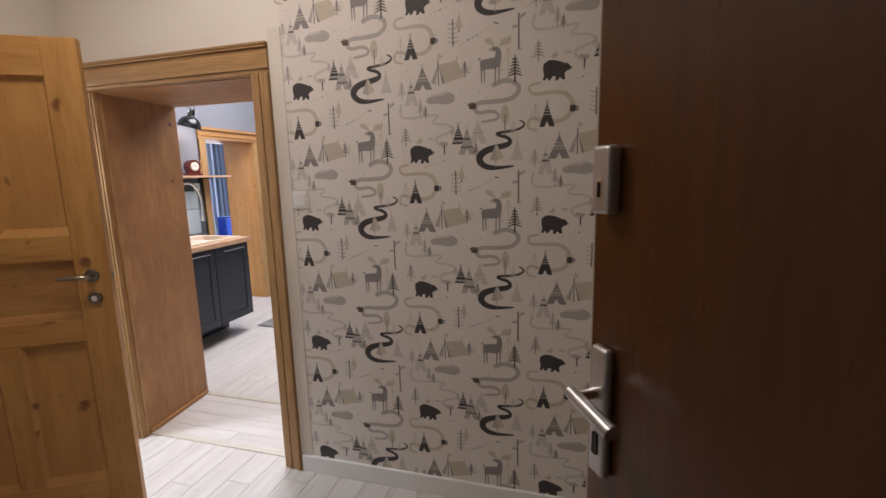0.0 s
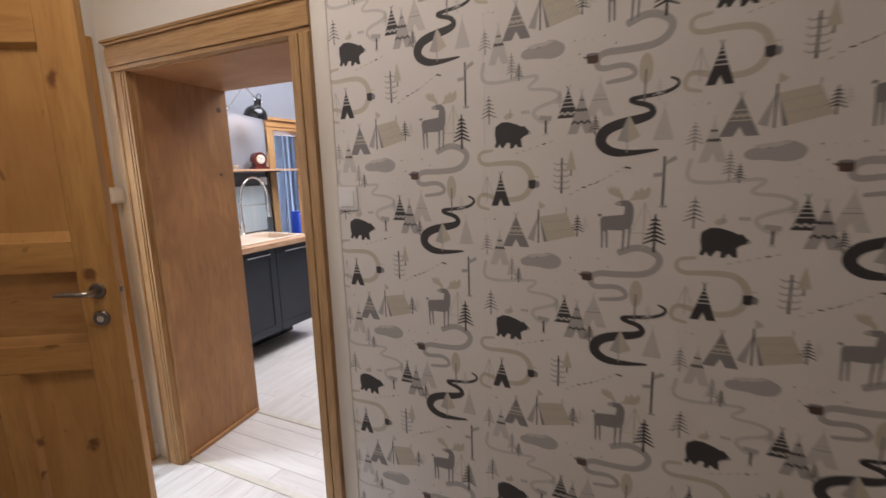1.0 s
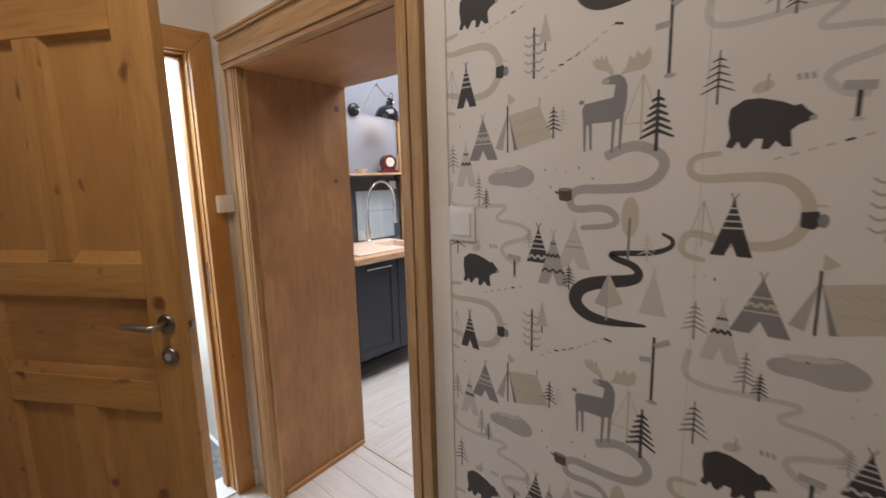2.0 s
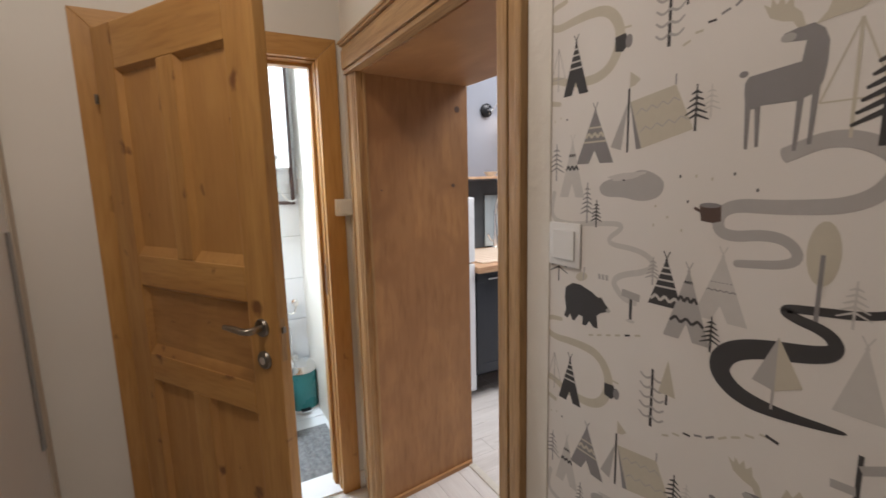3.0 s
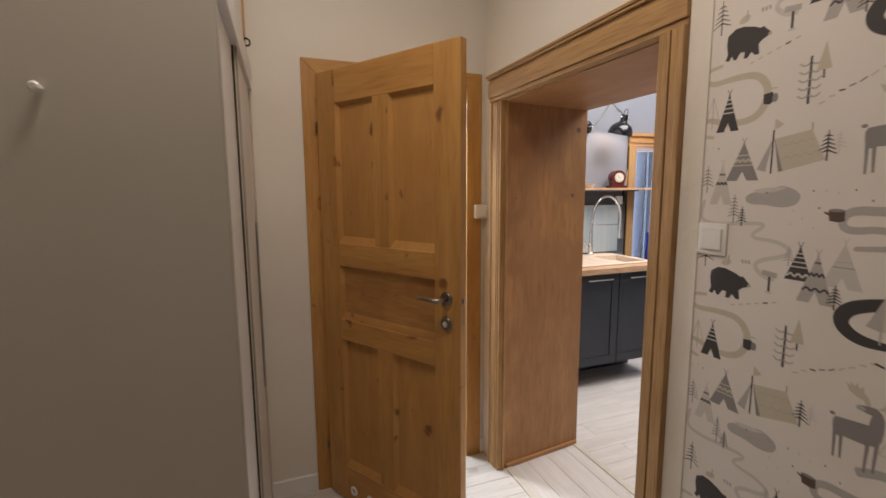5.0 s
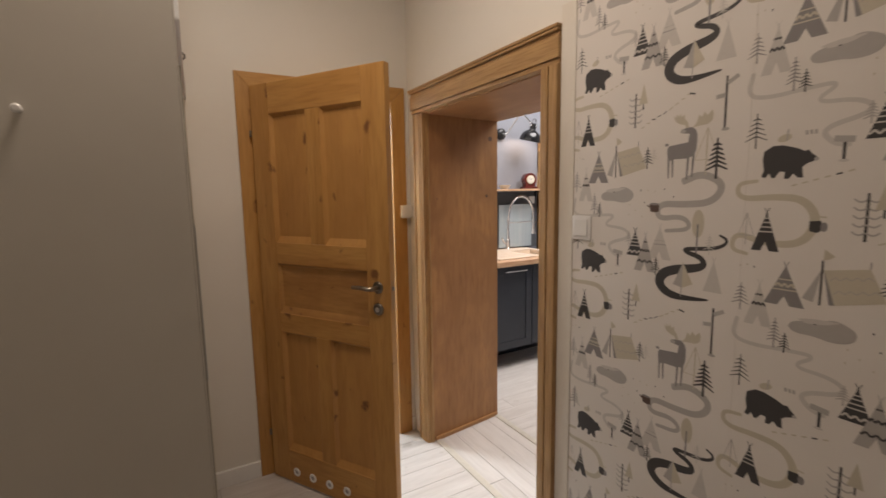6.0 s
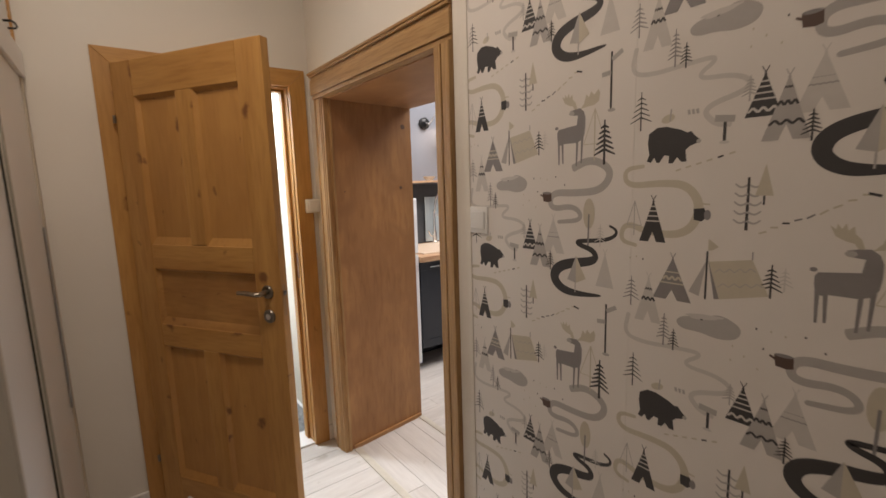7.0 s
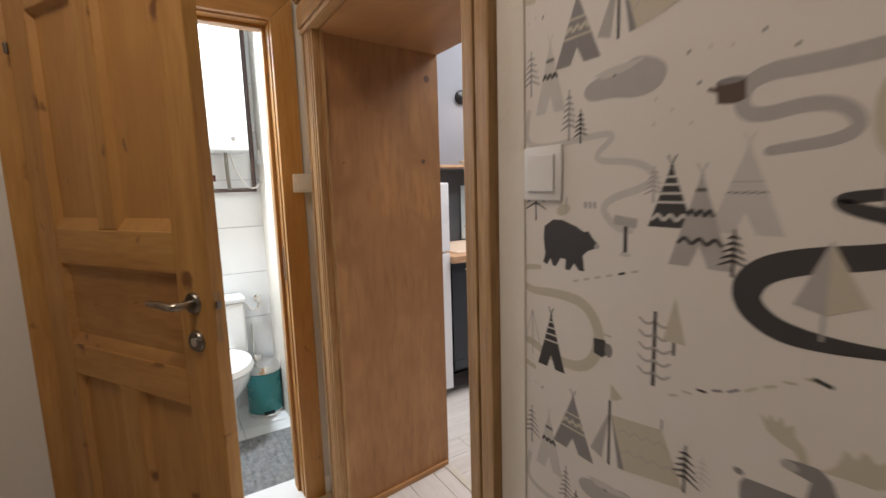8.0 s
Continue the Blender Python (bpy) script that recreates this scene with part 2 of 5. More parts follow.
CURT = surface("slate_blue_curtain", (0.055, 0.063, 0.080), (0.075, 0.085, 0.105), (60, 60, 60), 0.85, bump=0.25, fine=500)
BLUE = surface("royal_blue_velvet", (0.012, 0.045, 0.28), (0.02, 0.065, 0.36), (20, 20, 20), 0.8, bump=0.15)
BLUEW = surface("pale_blue_wall_paint", (0.60, 0.65, 0.72), (0.64, 0.69, 0.76), rough=0.75)
# Pale blue tones and upright streaks paint reflections into the board's colour.
GLASS = surface("glass_board_reflections", (0.56, 0.66, 0.69), (0.72, 0.80, 0.82), (14, 14, 0.6), 0.20, 0.45, bump=0.0)
PANE_LIGHT = glow("daylight_outside", (0.62, 0.78, 1.0), 1.1)
LAMP_GLASS = glow("lamp_opal", (1.0, 0.80, 0.58), 6.0)
RUGM = surface("dark_striped_rug", (0.09, 0.09, 0.10), (0.30, 0.295, 0.29), (4, 160, 4), 0.95, bump=0.3, contrast=0.1)

# ---- builders ----


def box(bm, x0, y0, z0, x1, y1, z1, bevel=0.0, seg=2):
    r = bmesh.ops.create_cube(bm, size=1.0)
    vs = r["verts"]
    bmesh.ops.scale(bm, vec=(abs(x1 - x0), abs(y1 - y0), abs(z1 - z0)), verts=vs)
    bmesh.ops.translate(bm, vec=((x0 + x1) / 2, (y0 + y1) / 2, (z0 + z1) / 2), verts=vs)
    if bevel:
        es = list({e for v in vs for e in v.link_edges})
        bmesh.ops.bevel(bm, geom=es, offset=bevel, segments=seg, affect="EDGES", profile=0.6)
    return bm


def boxes(*dims, bevel=0.0):
    bm = bmesh.new()
    for d in dims:
        box(bm, *d, bevel=bevel)
    return bm


def tube(bm, pts, radius, sides=12, smooth=1):
    """A round bar along a line of points; radius may be one number or one a point."""
    pts = [Vector(p) for p in pts]
    for _ in range(smooth):
        if len(pts) > 2:
            q = [pts[0]]
            for a, b in zip(pts, pts[1:]):
                q += [a.lerp(b, 0.25), a.lerp(b, 0.75)]
            pts = q + [pts[-1]]
    rad = radius if isinstance(radius, (list, tuple)) else [radius] * len(pts)
    if len(rad) != len(pts):
        rad = [rad[min(len(rad) - 1, int(i * len(rad) / len(pts)))] for i in range(len(pts))]
    rings, side = [], None
    for i, p in enumerate(pts):
        d = (pts[min(i + 1, len(pts) - 1)] - pts[max(i - 1, 0)]).normalized()
        if side is None:
            side = d.orthogonal().normalized()
        side = (side - d * side.dot(d)).normalized()
        up = d.cross(side)
        rings.append([bm.verts.new(p + rad[i] * (math.cos(a) * side + math.sin(a) * up)) for a in (k * 2 * math.pi / sides for k in range(sides))])
    for a, b in zip(rings, rings[1:]):
        for k in range(sides):
            bm.faces.new((a[k], a[(k + 1) % sides], b[(k + 1) % sides], b[k]))
    bm.faces.new(list(reversed(rings[0])))
    bm.faces.new(rings[-1])
    return bm


def lathe(bm, profile, centre, sides=32, axis="z", cap=True):
    """Turns (radius, height) pairs round an axis through centre."""
    c = Vector(centre)
    rings = []
    for r, h in profile:
        ring = []
        for k in range(sides):
            a = 2 * math.pi * k / sides
            u, v = r * math.cos(a), r * math.sin(a)
            ring.append(bm.verts.new(c + Vector({"z": (u, v, h), "x": (h, u, v), "y": (v, h, u)}[axis])))
        rings.append(ring)
    for a, b in zip(rings, rings[1:]):
        for k in range(sides):
            bm.faces.new((a[k], a[(k + 1) % sides], b[(k + 1) % sides], b[k]))
    if cap:
        bm.faces.new(list(reversed(rings[0])))
        bm.faces.new(rings[-1])
    return bm


def shell(bm, rings):
    """Joins equal rings of points into one skin, closed at both ends."""
    vs = [[bm.verts.new(p) for p in r] for r in rings]
    k = len(vs[0])
    for a, b in zip(vs, vs[1:]):
        for i in range(k):
            bm.faces.new((a[i], a[(i + 1) % k], b[(i + 1) % k], b[i]))
    bm.faces.new(list(reversed(vs[0])))
    bm.faces.new(vs[-1])
    return bm


def part(name, bm, material, parent=None, label="", smooth=False, m=None):
    bmesh.ops.recalc_face_normals(bm, faces=bm.faces[:])
    me = bpy.data.meshes.new(name)
    bm.to_mesh(me)
    bm.free()
    for mat in (material if isinstance(material, (list, tuple)) else [material]):
        me.materials.append(mat)
    if smooth:
        for f in me.polygons:
            f.use_smooth = True
        me.set_sharp_from_angle(angle=radians(38))
    ob = new(name, me)
    if parent is not None:
        ob.parent = parent
    if m is not None:
        ob.matrix_local = m
    if label:
        ob["label"] = label
    return ob


def thing(name, loc, label, category, group="", kind="", rz=0.0):
    ob = new(name)
    ob.matrix_world = pose(*loc, 0, 0, rz)
    ob.empty_display_size = 0.1
    return tagged(ob, label, category, group, kind)


def structure(name, bm, material, label, category, smooth=False):
    return tagged(part(name, bm, material, None, "", smooth), label, category, "", "structure")

# ---- plan ----
WALL_Y, BACK_Y = 3.0, 3.54            # hall face and kitchen face of the thick wall
KL, KR, KH = -1.163, -0.22, 1.88       # kitchen opening
BX, BY0, BY1, BH = -1.36, 2.20, 2.91, 1.955   # bathroom wall and its door opening
WX, WY = -0.282, 1.882                 # free corner of the wardrobe
KX = -2.45                            # kitchen wall with the sink
TOP = 3.15

# ---- structure ----
structure("wall_kitchen", boxes((-2.60, WALL_Y + 0.02, 0, KL - 0.098, BACK_Y, TOP), (KR + 0.022, WALL_Y, 0, 1.95, BACK_Y, TOP),
                                (KL - 0.098, WALL_Y + 0.012, KH + 0.022, KR + 0.022, BACK_Y, TOP)), PAINT,
          "thick white plastered wall with a deep doorway", "wall")
structure("wall_bathroom", boxes((BX - 0.14, 0.9, 0, BX, BY0 - 0.02, TOP), (BX - 0.14, BY1 + 0.02, 0, BX, WALL_Y + 0.02, TOP),
                                 (BX - 0.14, BY0 - 0.02, BH + 0.02, BX, BY1 + 0.02, TOP)), PAINT,
          "white painted partition wall with a door opening", "wall")
structure("wall_entrance", boxes((-1.50, 0.88, 0, 0.74, 1.02, TOP), (1.72, 0.88, 0, 1.95, 1.02, TOP), (0.74, 0.88, 2.06, 1.72, 1.02, TOP)), PAINT,
          "white painted entrance wall", "wall")
structure("wall_hall_end", boxes((1.82, 1.02, 0, 1.95, WALL_Y, TOP)), PAINT, "plain white end wall of the hall", "wall")
structure("wall_stairwell", boxes((0.2, -0.4, 0, 2.3, -0.28, TOP), (0.2, -0.28, 0, 0.32, 0.88, TOP), (2.18, -0.28, 0, 2.3, 0.88, TOP)), PAINT,
          "plain stairwell wall outside the entrance", "wall")
structure("ceiling_hall", boxes((-1.5, -0.4, TOP, 2.3, BACK_Y, TOP + 0.12)), CEIL, "white painted hall ceiling", "ceiling")
structure("ceiling_kitchen", boxes((-4.75, BACK_Y, TOP, 1.95, 9.2, TOP + 0.12)), CEIL, "white painted kitchen ceiling", "ceiling")
structure("ceiling_bathroom", boxes((-2.6, 1.6, 2.55, BX - 0.14, 3.02, 2.67)), CEIL, "white bathroom ceiling", "ceiling")
# kitchen shell
D0, D1, DH = 5.05, 5.77, 1.84
structure("wall_sink", boxes((KX - 0.38, BACK_Y, 0, KX, D0 - 0.02, TOP), (KX - 0.38, D1 + 0.02, 0, KX, 9.2, TOP),
                             (KX - 0.38, D0 - 0.02, DH + 0.02, KX, D1 + 0.02, TOP)), GREYW,
          "slate grey kitchen wall with a second doorway", "wall")
structure("wall_kitchen_far", boxes((KX, 7.0, 0, 1.95, 7.15, TOP)), GREYW, "slate grey far kitchen wall", "wall")
structure("wall_kitchen_side", boxes((1.8, BACK_Y, 0, 1.95, 7.0, TOP)), GREYW, "slate grey side wall of the kitchen", "wall")
structure("wall_far_room", boxes((-4.75, 3.9, 0, -4.62, 7.55, TOP), (-4.75, 8.75, 0, -4.62, 9.2, TOP), (-4.75, 7.55, 2.45, -4.62, 8.75, TOP),
                                 (-4.75, 7.55, 0, -4.62, 8.75, 0.55), (-4.62, 9.05, 0, KX - 0.38, 9.2, TOP), (-4.62, 3.9, 0, KX - 0.38, 4.05, TOP)), BLUEW,
          "pale blue walls of the far room", "wall")
structure("backdrop", boxes((-5.6, 6.8, 0.0, -5.58, 9.6, 3.0)), PANE_LIGHT, "bright daylight outside the window", "backdrop")
# bathroom shell
structure("wall_bathroom_back", boxes((KX - 0.15, 1.5, 0, KX - 0.012, 3.07, 2.55)), GROUT, "grey grouted wall behind the tiles", "wall")
structure("wall_bathroom_side", boxes((KX - 0.012, 3.062, 0, BX - 0.14, 3.075, 2.55)), GROUT, "grouted bathroom side wall", "wall")
structure("wall_bathroom_left", boxes((KX, 1.5, 0, BX - 0.14, 1.6, 2.55)), PAINT, "plain white bathroom wall", "wall")

floor = structure("floor", boxes((-2.6, -0.4, -0.08, 2.3, BACK_Y, -0.012), (-4.75, BACK_Y, -0.08, 1.95, 9.2, -0.012)), JOINT, "whitewashed oak plank floor", "floor")

# baseboards
def baseboard(name, x0, y0, x1, y1, h=0.085):
    bm = bmesh.new()
    box(bm, x0, y0, 0, x1, y1, h, 0.004)
    return structure(name, bm, WHITEP, "white painted baseboard", "baseboard")


baseboard("baseboard_wallpaper", -0.118, WALL_Y - 0.016, 1.82, WALL_Y)
baseboard("baseboard_bath_a", BX, WY + 0.02, BX + 0.016, BY0 - 0.082)
baseboard("baseboard_corner", BX, BY1 + 0.082, BX + 0.014, WALL_Y + 0.018)

# ---- kitchen doorway: casing, lining, threshold ----
casing = thing("door_1", (0, WALL_Y, 0), "stripped pine casing and lining of the kitchen doorway", "doorway", kind="structure")


def moulded(x0, x1, z0, z1, upright, out):
    """A casing board of four steps; out: the side on which its thick back edge lies."""
    steps = ((0.0, 0.09, 0.022), (0.10, 0.20, 0.012), (0.21, 0.84, 0.017), (0.86, 1.0, 0.010)) if not upright else (((0.0, 0.14, 0.021), (0.16, 0.66, 0.0175), (0.68, 0.82, 0.0155), (0.84, 1.0, 0.012)) if out < 0 else ((0.0, 0.20, 0.022), (0.23, 0.50, 0.016), (0.53, 0.72, 0.018), (0.75, 1.0, 0.011)))
    bm = bmesh.new()
    for a, b, proud in steps:
        if upright:
            w = x1 - x0
            xa, xb = (x0 + a * w, x0 + b * w) if out < 0 else (x1 - b * w, x1 - a * w)
            box(bm, xa, -proud, z0, xb, 0.03, z1, 0.003)
        else:
            w = z1 - z0
            box(bm, x0, -proud, z1 - b * w, x1, 0.03, z1 - a * w, 0.003)
    box(bm, x0 + 0.003, -0.006, z0 + 0.002, x1 - 0.003, 0.028, z1 - 0.003)
    return bm


CW = 0.092
part("casing_left", moulded(KL - CW, KL, 0, KH, True, -1), CASE_V, casing, m=pose(0, 0.018, 0))
part("casing_right", moulded(KR, KR + CW, 0, KH, True, 1), CASE_V, casing)
part("casing_head", moulded(KL - CW, KR + CW, KH, KH + 0.115, False, 1), CASE_H, casing)
part("cornice_lip", boxes((KL - CW - 0.012, -0.026, KH + 0.115, KR + CW + 0.002, 0.03, KH + 0.126), bevel=0.003), CASE_H, casing, "weathered top lip")
bm = bmesh.new()
shell(bm, [[(KL - 0.004, 0.0305, z), (KL - 0.072, 0.56, z), (KL - 0.095, 0.56, z), (KL - 0.095, 0.0305, z)] for z in (0.0, KH + 0.02)])
part("lining_left", bm, LINING, casing, "old pinkish brown lining board")
bm = bmesh.new()
shell(bm, [[(KR + 0.005, 0.034, z), (KR + 0.030, 0.034, z), (KR + 0.050, 0.56, z), (KR + 0.030, 0.56, z)] for z in (0.0, KH + 0.02)])
part("lining_right", bm, LINING, casing, "old pinkish brown lining board")
part("lining_soffit", boxes((KL - 0.075, 0.0305, KH - 0.004, KR + 0.03, 0.56, KH + 0.018)), LINING_X, casing, "old brown soffit board")
part("kitchen_casing_left", boxes((KL - 0.197, 0.545, 0, KL - 0.085, 0.565, KH + 0.1), bevel=0.003), CASE_V, casing)
part("bead", boxes((KL - 0.012, 0.0308, 0.0, KL + 0.006, 0.046, KH), bevel=0.003), CASE_V, casing)
bm = bmesh.new()
shell(bm, [[(KL - 0.010, 0.06, z), (KL - 0.072, 0.55, z), (KL - 0.057, 0.55, z), (KL + 0.005, 0.06, z)] for z in (0.001, 0.022)])
part("skirting_strip", bm, LINING_X, casing)
for k, (nx, ny, nz, nr) in enumerate(((-0.0643, 0.50, 1.77, 0.014), (-0.0605, 0.47, 1.43, 0.009), (-0.0130, 0.10, 1.42, 0.0035))):
    bm = bmesh.new()
    lathe(bm, [(nr, 0.0), (nr, 0.0012)], (KL + nx + 0.001, ny, nz), 14, "x")
    part("plug", bm, PLUG, casing, "dark filled hole")
for yy in (WALL_Y + 0.075, BACK_Y + 0.005):
    structure("trim_threshold", boxes((KL - 0.075, yy - 0.018, -0.002, KR + 0.02, yy + 0.018, 0.005), bevel=0.002), STRIP, "pale champagne threshold strip", "trim")
structure("trim_plaster", boxes((KR + CW + 0.001, WALL_Y - 0.0045, 0.085, -0.062, WALL_Y + 0.004, KH + 0.18), bevel=0.002), PLASTER, "rough white plaster band beside the casing", "trim")

# ---- bathroom doorway and its leaf ----
frame2 = thing("door_2", (BX, 0, 0), "honey pine door frame of the bathroom", "door frame", kind="structure")
FW = 0.082


def mitred(corners):
    """A flat board cut to four corners (y, z), with its edges eased."""
    bm = bmesh.new()
    shell(bm, [[(x, y, z) for y, z in corners] for x in (-0.012, 0.018)])
    bmesh.ops.recalc_face_normals(bm, faces=bm.faces[:])
    bmesh.ops.bevel(bm, geom=bm.edges[:], offset=0.0025, segments=2, affect="EDGES", profile=0.6)
    return bm


part("frame_left", mitred([(BY0 - FW, 0), (BY0, 0), (BY0, BH), (BY0 - FW, BH + FW)]), PINE_VX, frame2)
# Bead added to give the bright line where light strikes the frame's inner edge.
part("bead", boxes((0.0182, BY0 - 0.013, 0.0, 0.030, BY0 - 0.001, BH), bevel=0.005), PINE_VX, frame2)
part("frame_right", mitred([(BY1, 0), (BY1 + FW, 0), (BY1 + FW, BH + FW), (BY1, BH)]), PINE_VX, frame2)
part("frame_head", mitred([(BY0, BH + 0.0004), (BY1, BH + 0.0004), (BY1 + FW, BH + FW + 0.0004), (BY0 - FW, BH + FW + 0.0004)]), PINE_Y, frame2)
part("jamb_left", boxes((-0.15, BY0 - 0.018, 0, -0.013, BY0 + 0.004, BH)), PINE_VX, frame2)
part("jamb_right", boxes((-0.15, BY1 - 0.004, 0, -0.013, BY1 + 0.018, BH)), PINE_VX, frame2)
part("jamb_head", boxes((-0.15, BY0, BH - 0.004, -0.013, BY1, BH + 0.018)), PINE_Y, frame2)
part("stop_right", boxes((-0.11, BY1 - 0.018, 0, -0.06, BY1 - 0.0045, BH - 0.005), bevel=0.002), PINE_VX, frame2)
part("stop_head", boxes((-0.11, BY0 + 0.005, BH - 0.018, -0.06, BY1 - 0.019, BH - 0.0045), bevel=0.002), PINE_Y, frame2)
part("strike_plate", boxes((-0.050, BY1 - 0.0062, 0.96, -0.028, BY1 - 0.0042, 1.10)), PLUG, frame2, "steel strike plate")
part("sill", boxes((-0.16, BY0, -0.004, 0.0, BY1, 0.012), bevel=0.003), CERAMIC, frame2, "white threshold")

LEAF_W, LEAF_H, LEAF_T = 0.772, 1.955, 0.037
leaf = thing("bathroom_door", (-1.332, 2.208, 0.012), "honey pine panelled door standing half open", "door", rz=math.degrees(math.atan2(0.405, 0.66)))
# local: x along the leaf from its hinge, y through its thickness (face towards the hall at y = -T)
ST = 0.118


def board(x0, z0, x1, z1):
    return boxes((x0, -LEAF_T, z0, x1, 0, z1), bevel=0.004)


part("stile", board(0, 0, ST, LEAF_H), PINE_V, leaf)
part("stile", board(LEAF_W - ST, 0, LEAF_W, LEAF_H), PINE_V, leaf)
for a, b in ((0.0, 0.17), (0.785, 0.880), (1.120, 1.222), (1.815, LEAF_H)):
    part("rail", board(ST, a, LEAF_W - ST, b), PINE_H, leaf)
MX = LEAF_W / 2
part("muntin", board(MX - 0.042, 1.222, MX + 0.042, 1.815), PINE_V, leaf)
part("muntin", board(MX - 0.042, 0.17, MX + 0.042, 0.785), PINE_V, leaf)


def panel(x0, z0, x1, z1, mat):
    """A sunk field with a chamfered border."""
    bm = bmesh.new()
    o, oz, d = 0.012, 0.030, 0.018
    for side in (-1, 1):
        ya = -LEAF_T / 2 + side * (LEAF_T / 2 - 0.003)
        yb = -LEAF_T / 2 + side * (LEAF_T / 2 - d)
        outer = [bm.verts.new(p) for p in ((x0, ya, z0), (x1, ya, z0), (x1, ya, z1), (x0, ya, z1))]
        inner = [bm.verts.new(p) for p in ((x0 + o, yb, z0 + oz), (x1 - o, yb, z0 + oz), (x1 - o, yb, z1 - o), (x0 + o, yb, z1 - o))]
        for i in range(4):
            bm.faces.new((outer[i], outer[(i + 1) % 4], inner[(i + 1) % 4], inner[i]))
        bm.faces.new(inner)
    return part("panel", bm, mat, leaf)


for a, b in ((ST, MX - 0.042), (MX + 0.042, LEAF_W - ST)):
    panel(a, 1.222, b, 1.815, PANEL)
    panel(a, 0.17, b, 0.785, PANEL)
panel(ST, 0.880, LEAF_W - ST, 1.120, PANEL_H)


def rose(z, keyhole):
    bm = bmesh.new()
    lathe(bm, [(0.026, 0.0), (0.026, -0.004), (0.023, -0.008), (0.010, -0.0085)], (LEAF_W - 0.062, -LEAF_T, z), 28, "y")
    r = part("rose" if not keyhole else "escutcheon", bm, SATIN, leaf, "round satin nickel rose", True)
    bm = bmesh.new()
    if keyhole:
        lathe(bm, [(0.011, -0.0086), (0.011, -0.011), (0.004, -0.0112)], (LEAF_W - 0.062, -LEAF_T, z), 20, "y")
        part("turn_knob", bm, STEEL, r, "", True)
    else:
        x = LEAF_W - 0.062
        tube(bm, [(x, -LEAF_T - 0.006, z), (x, -LEAF_T - 0.040, z), (x - 0.012, -LEAF_T - 0.052, z), (x - 0.05, -LEAF_T - 0.053, z + 0.004), (x - 0.100, -LEAF_T - 0.046, z + 0.001)],
             [0.010, 0.010, 0.0095, 0.009, 0.0075], 12, 2)
        part("lever", bm, LEVER, r, "curved worn nickel lever", True)


rose(1.055, False)
rose(0.962, True)
part("lock_face", boxes((LEAF_W - 0.0005, -0.030, 0.965, LEAF_W + 0.0012, -0.014, 1.085)), CASE_V, leaf, "brown painted lock plate")
part("latch", boxes((LEAF_W + 0.0013, -0.028, 1.045, LEAF_W + 0.008, -0.016, 1.062), bevel=0.002), SATIN, leaf, "steel latch bolt")
for z in (0.235, 1.735):
    bm = bmesh.new()
    tube(bm, [(-0.004, -LEAF_T - 0.003, z - 0.015), (-0.004, -LEAF_T - 0.003, z + 0.015)], 0.006, 12, 0)
    part("hinge", bm, SATIN, leaf, "worn steel hinge", True)
for k in range(4):
    bm = bmesh.new()
    cx = 0.165 + 0.108 * k
    lathe(bm, [(0.011, 0.001), (0.011, -0.0035), (0.0205, -0.0035), (0.0225, 0.0), (0.0225, 0.001)], (cx, -LEAF_T, 0.060), 24, "y", cap=False)
    v = part("vent_ring", bm, WHITEP, leaf, "white plastic air vent ring", True)
    bm = bmesh.new()
    lathe(bm, [(0.0112, 0.0), (0.0112, -0.0012)], (cx, -LEAF_T, 0.060), 18, "y")
    part("vent_disc", bm, ALU, v)

# ---- thermostat box and light switch ----
sw = thing("wall_switch", (BX + 0.0185, 2.980, 1.350), "small ivory plastic switch box on the door frame edge", "switch")
bm = bmesh.new()
box(bm, 0, -0.034, -0.036, 0.030, 0.036, 0.036, 0.006)
sb = part("housing", bm, PLASTIC, sw, "", True)
bm = bmesh.new()
box(bm, 0.030, -0.022, -0.026, 0.034, 0.024, 0.026, 0.002)
part("rocker", bm, PLASTIC, sb)

ls = thing("light_switch", (-0.022, WALL_Y, 1.336), "white square light switch on the papered wall", "switch")
bm = bmesh.new()
box(bm, -0.039, -0.0065, -0.040, 0.039, -0.001, 0.040, 0.003)
pl = part("plate", bm, WHITEP, ls, "", True)
bm = bmesh.new()
box(bm, -0.027, -0.0095, -0.027, 0.027, -0.0067, 0.027, 0.002)
part("rocker", bm, WHITEP, pl)

# ---- wardrobe ----
ward = thing("wardrobe", (WX, WY, 0), "tall white built-in wardrobe with sliding doors", "wardrobe", rz=-1.2)
LEN = BX + 0.002 - WX   # negative, towards the bathroom wall
part("side_panel", boxes((-0.02, -0.84, 0, 0.0, -0.002, TOP - 0.004), bevel=0.002), SIDE, ward, "plain grey-beige side panel with shade in its tone")
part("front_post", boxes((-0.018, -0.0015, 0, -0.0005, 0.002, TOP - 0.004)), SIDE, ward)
part("sliding_door", boxes((-0.4440, -0.034, 0.02, -0.020, -0.010, 1.885), bevel=0.002), WARD, ward)
# Solid dark strip stands in for the shadowed gap between the doors.
part("gap_shade_strip", boxes((-0.4482, -0.033, 0.02, -0.4442, -0.0045, 1.885)), DARKGAP, ward, "dark strip painting the shade between the doors")
d2 = part("sliding_door", boxes((LEN + 0.045, -0.026, 0.02, -0.4498, -0.002, 1.885), bevel=0.002), WARD, ward)
part("edge_profile", boxes((-0.468, -0.0018, 0.02, -0.4500, 0.0035, 1.885), bevel=0.001), PROFILE, d2, "olive grey edge profile")
part("door_edge", boxes((-0.4497, -0.024, 0.02, -0.4484, -0.0015, 1.885)), WARD2, d2, "cream door edge")
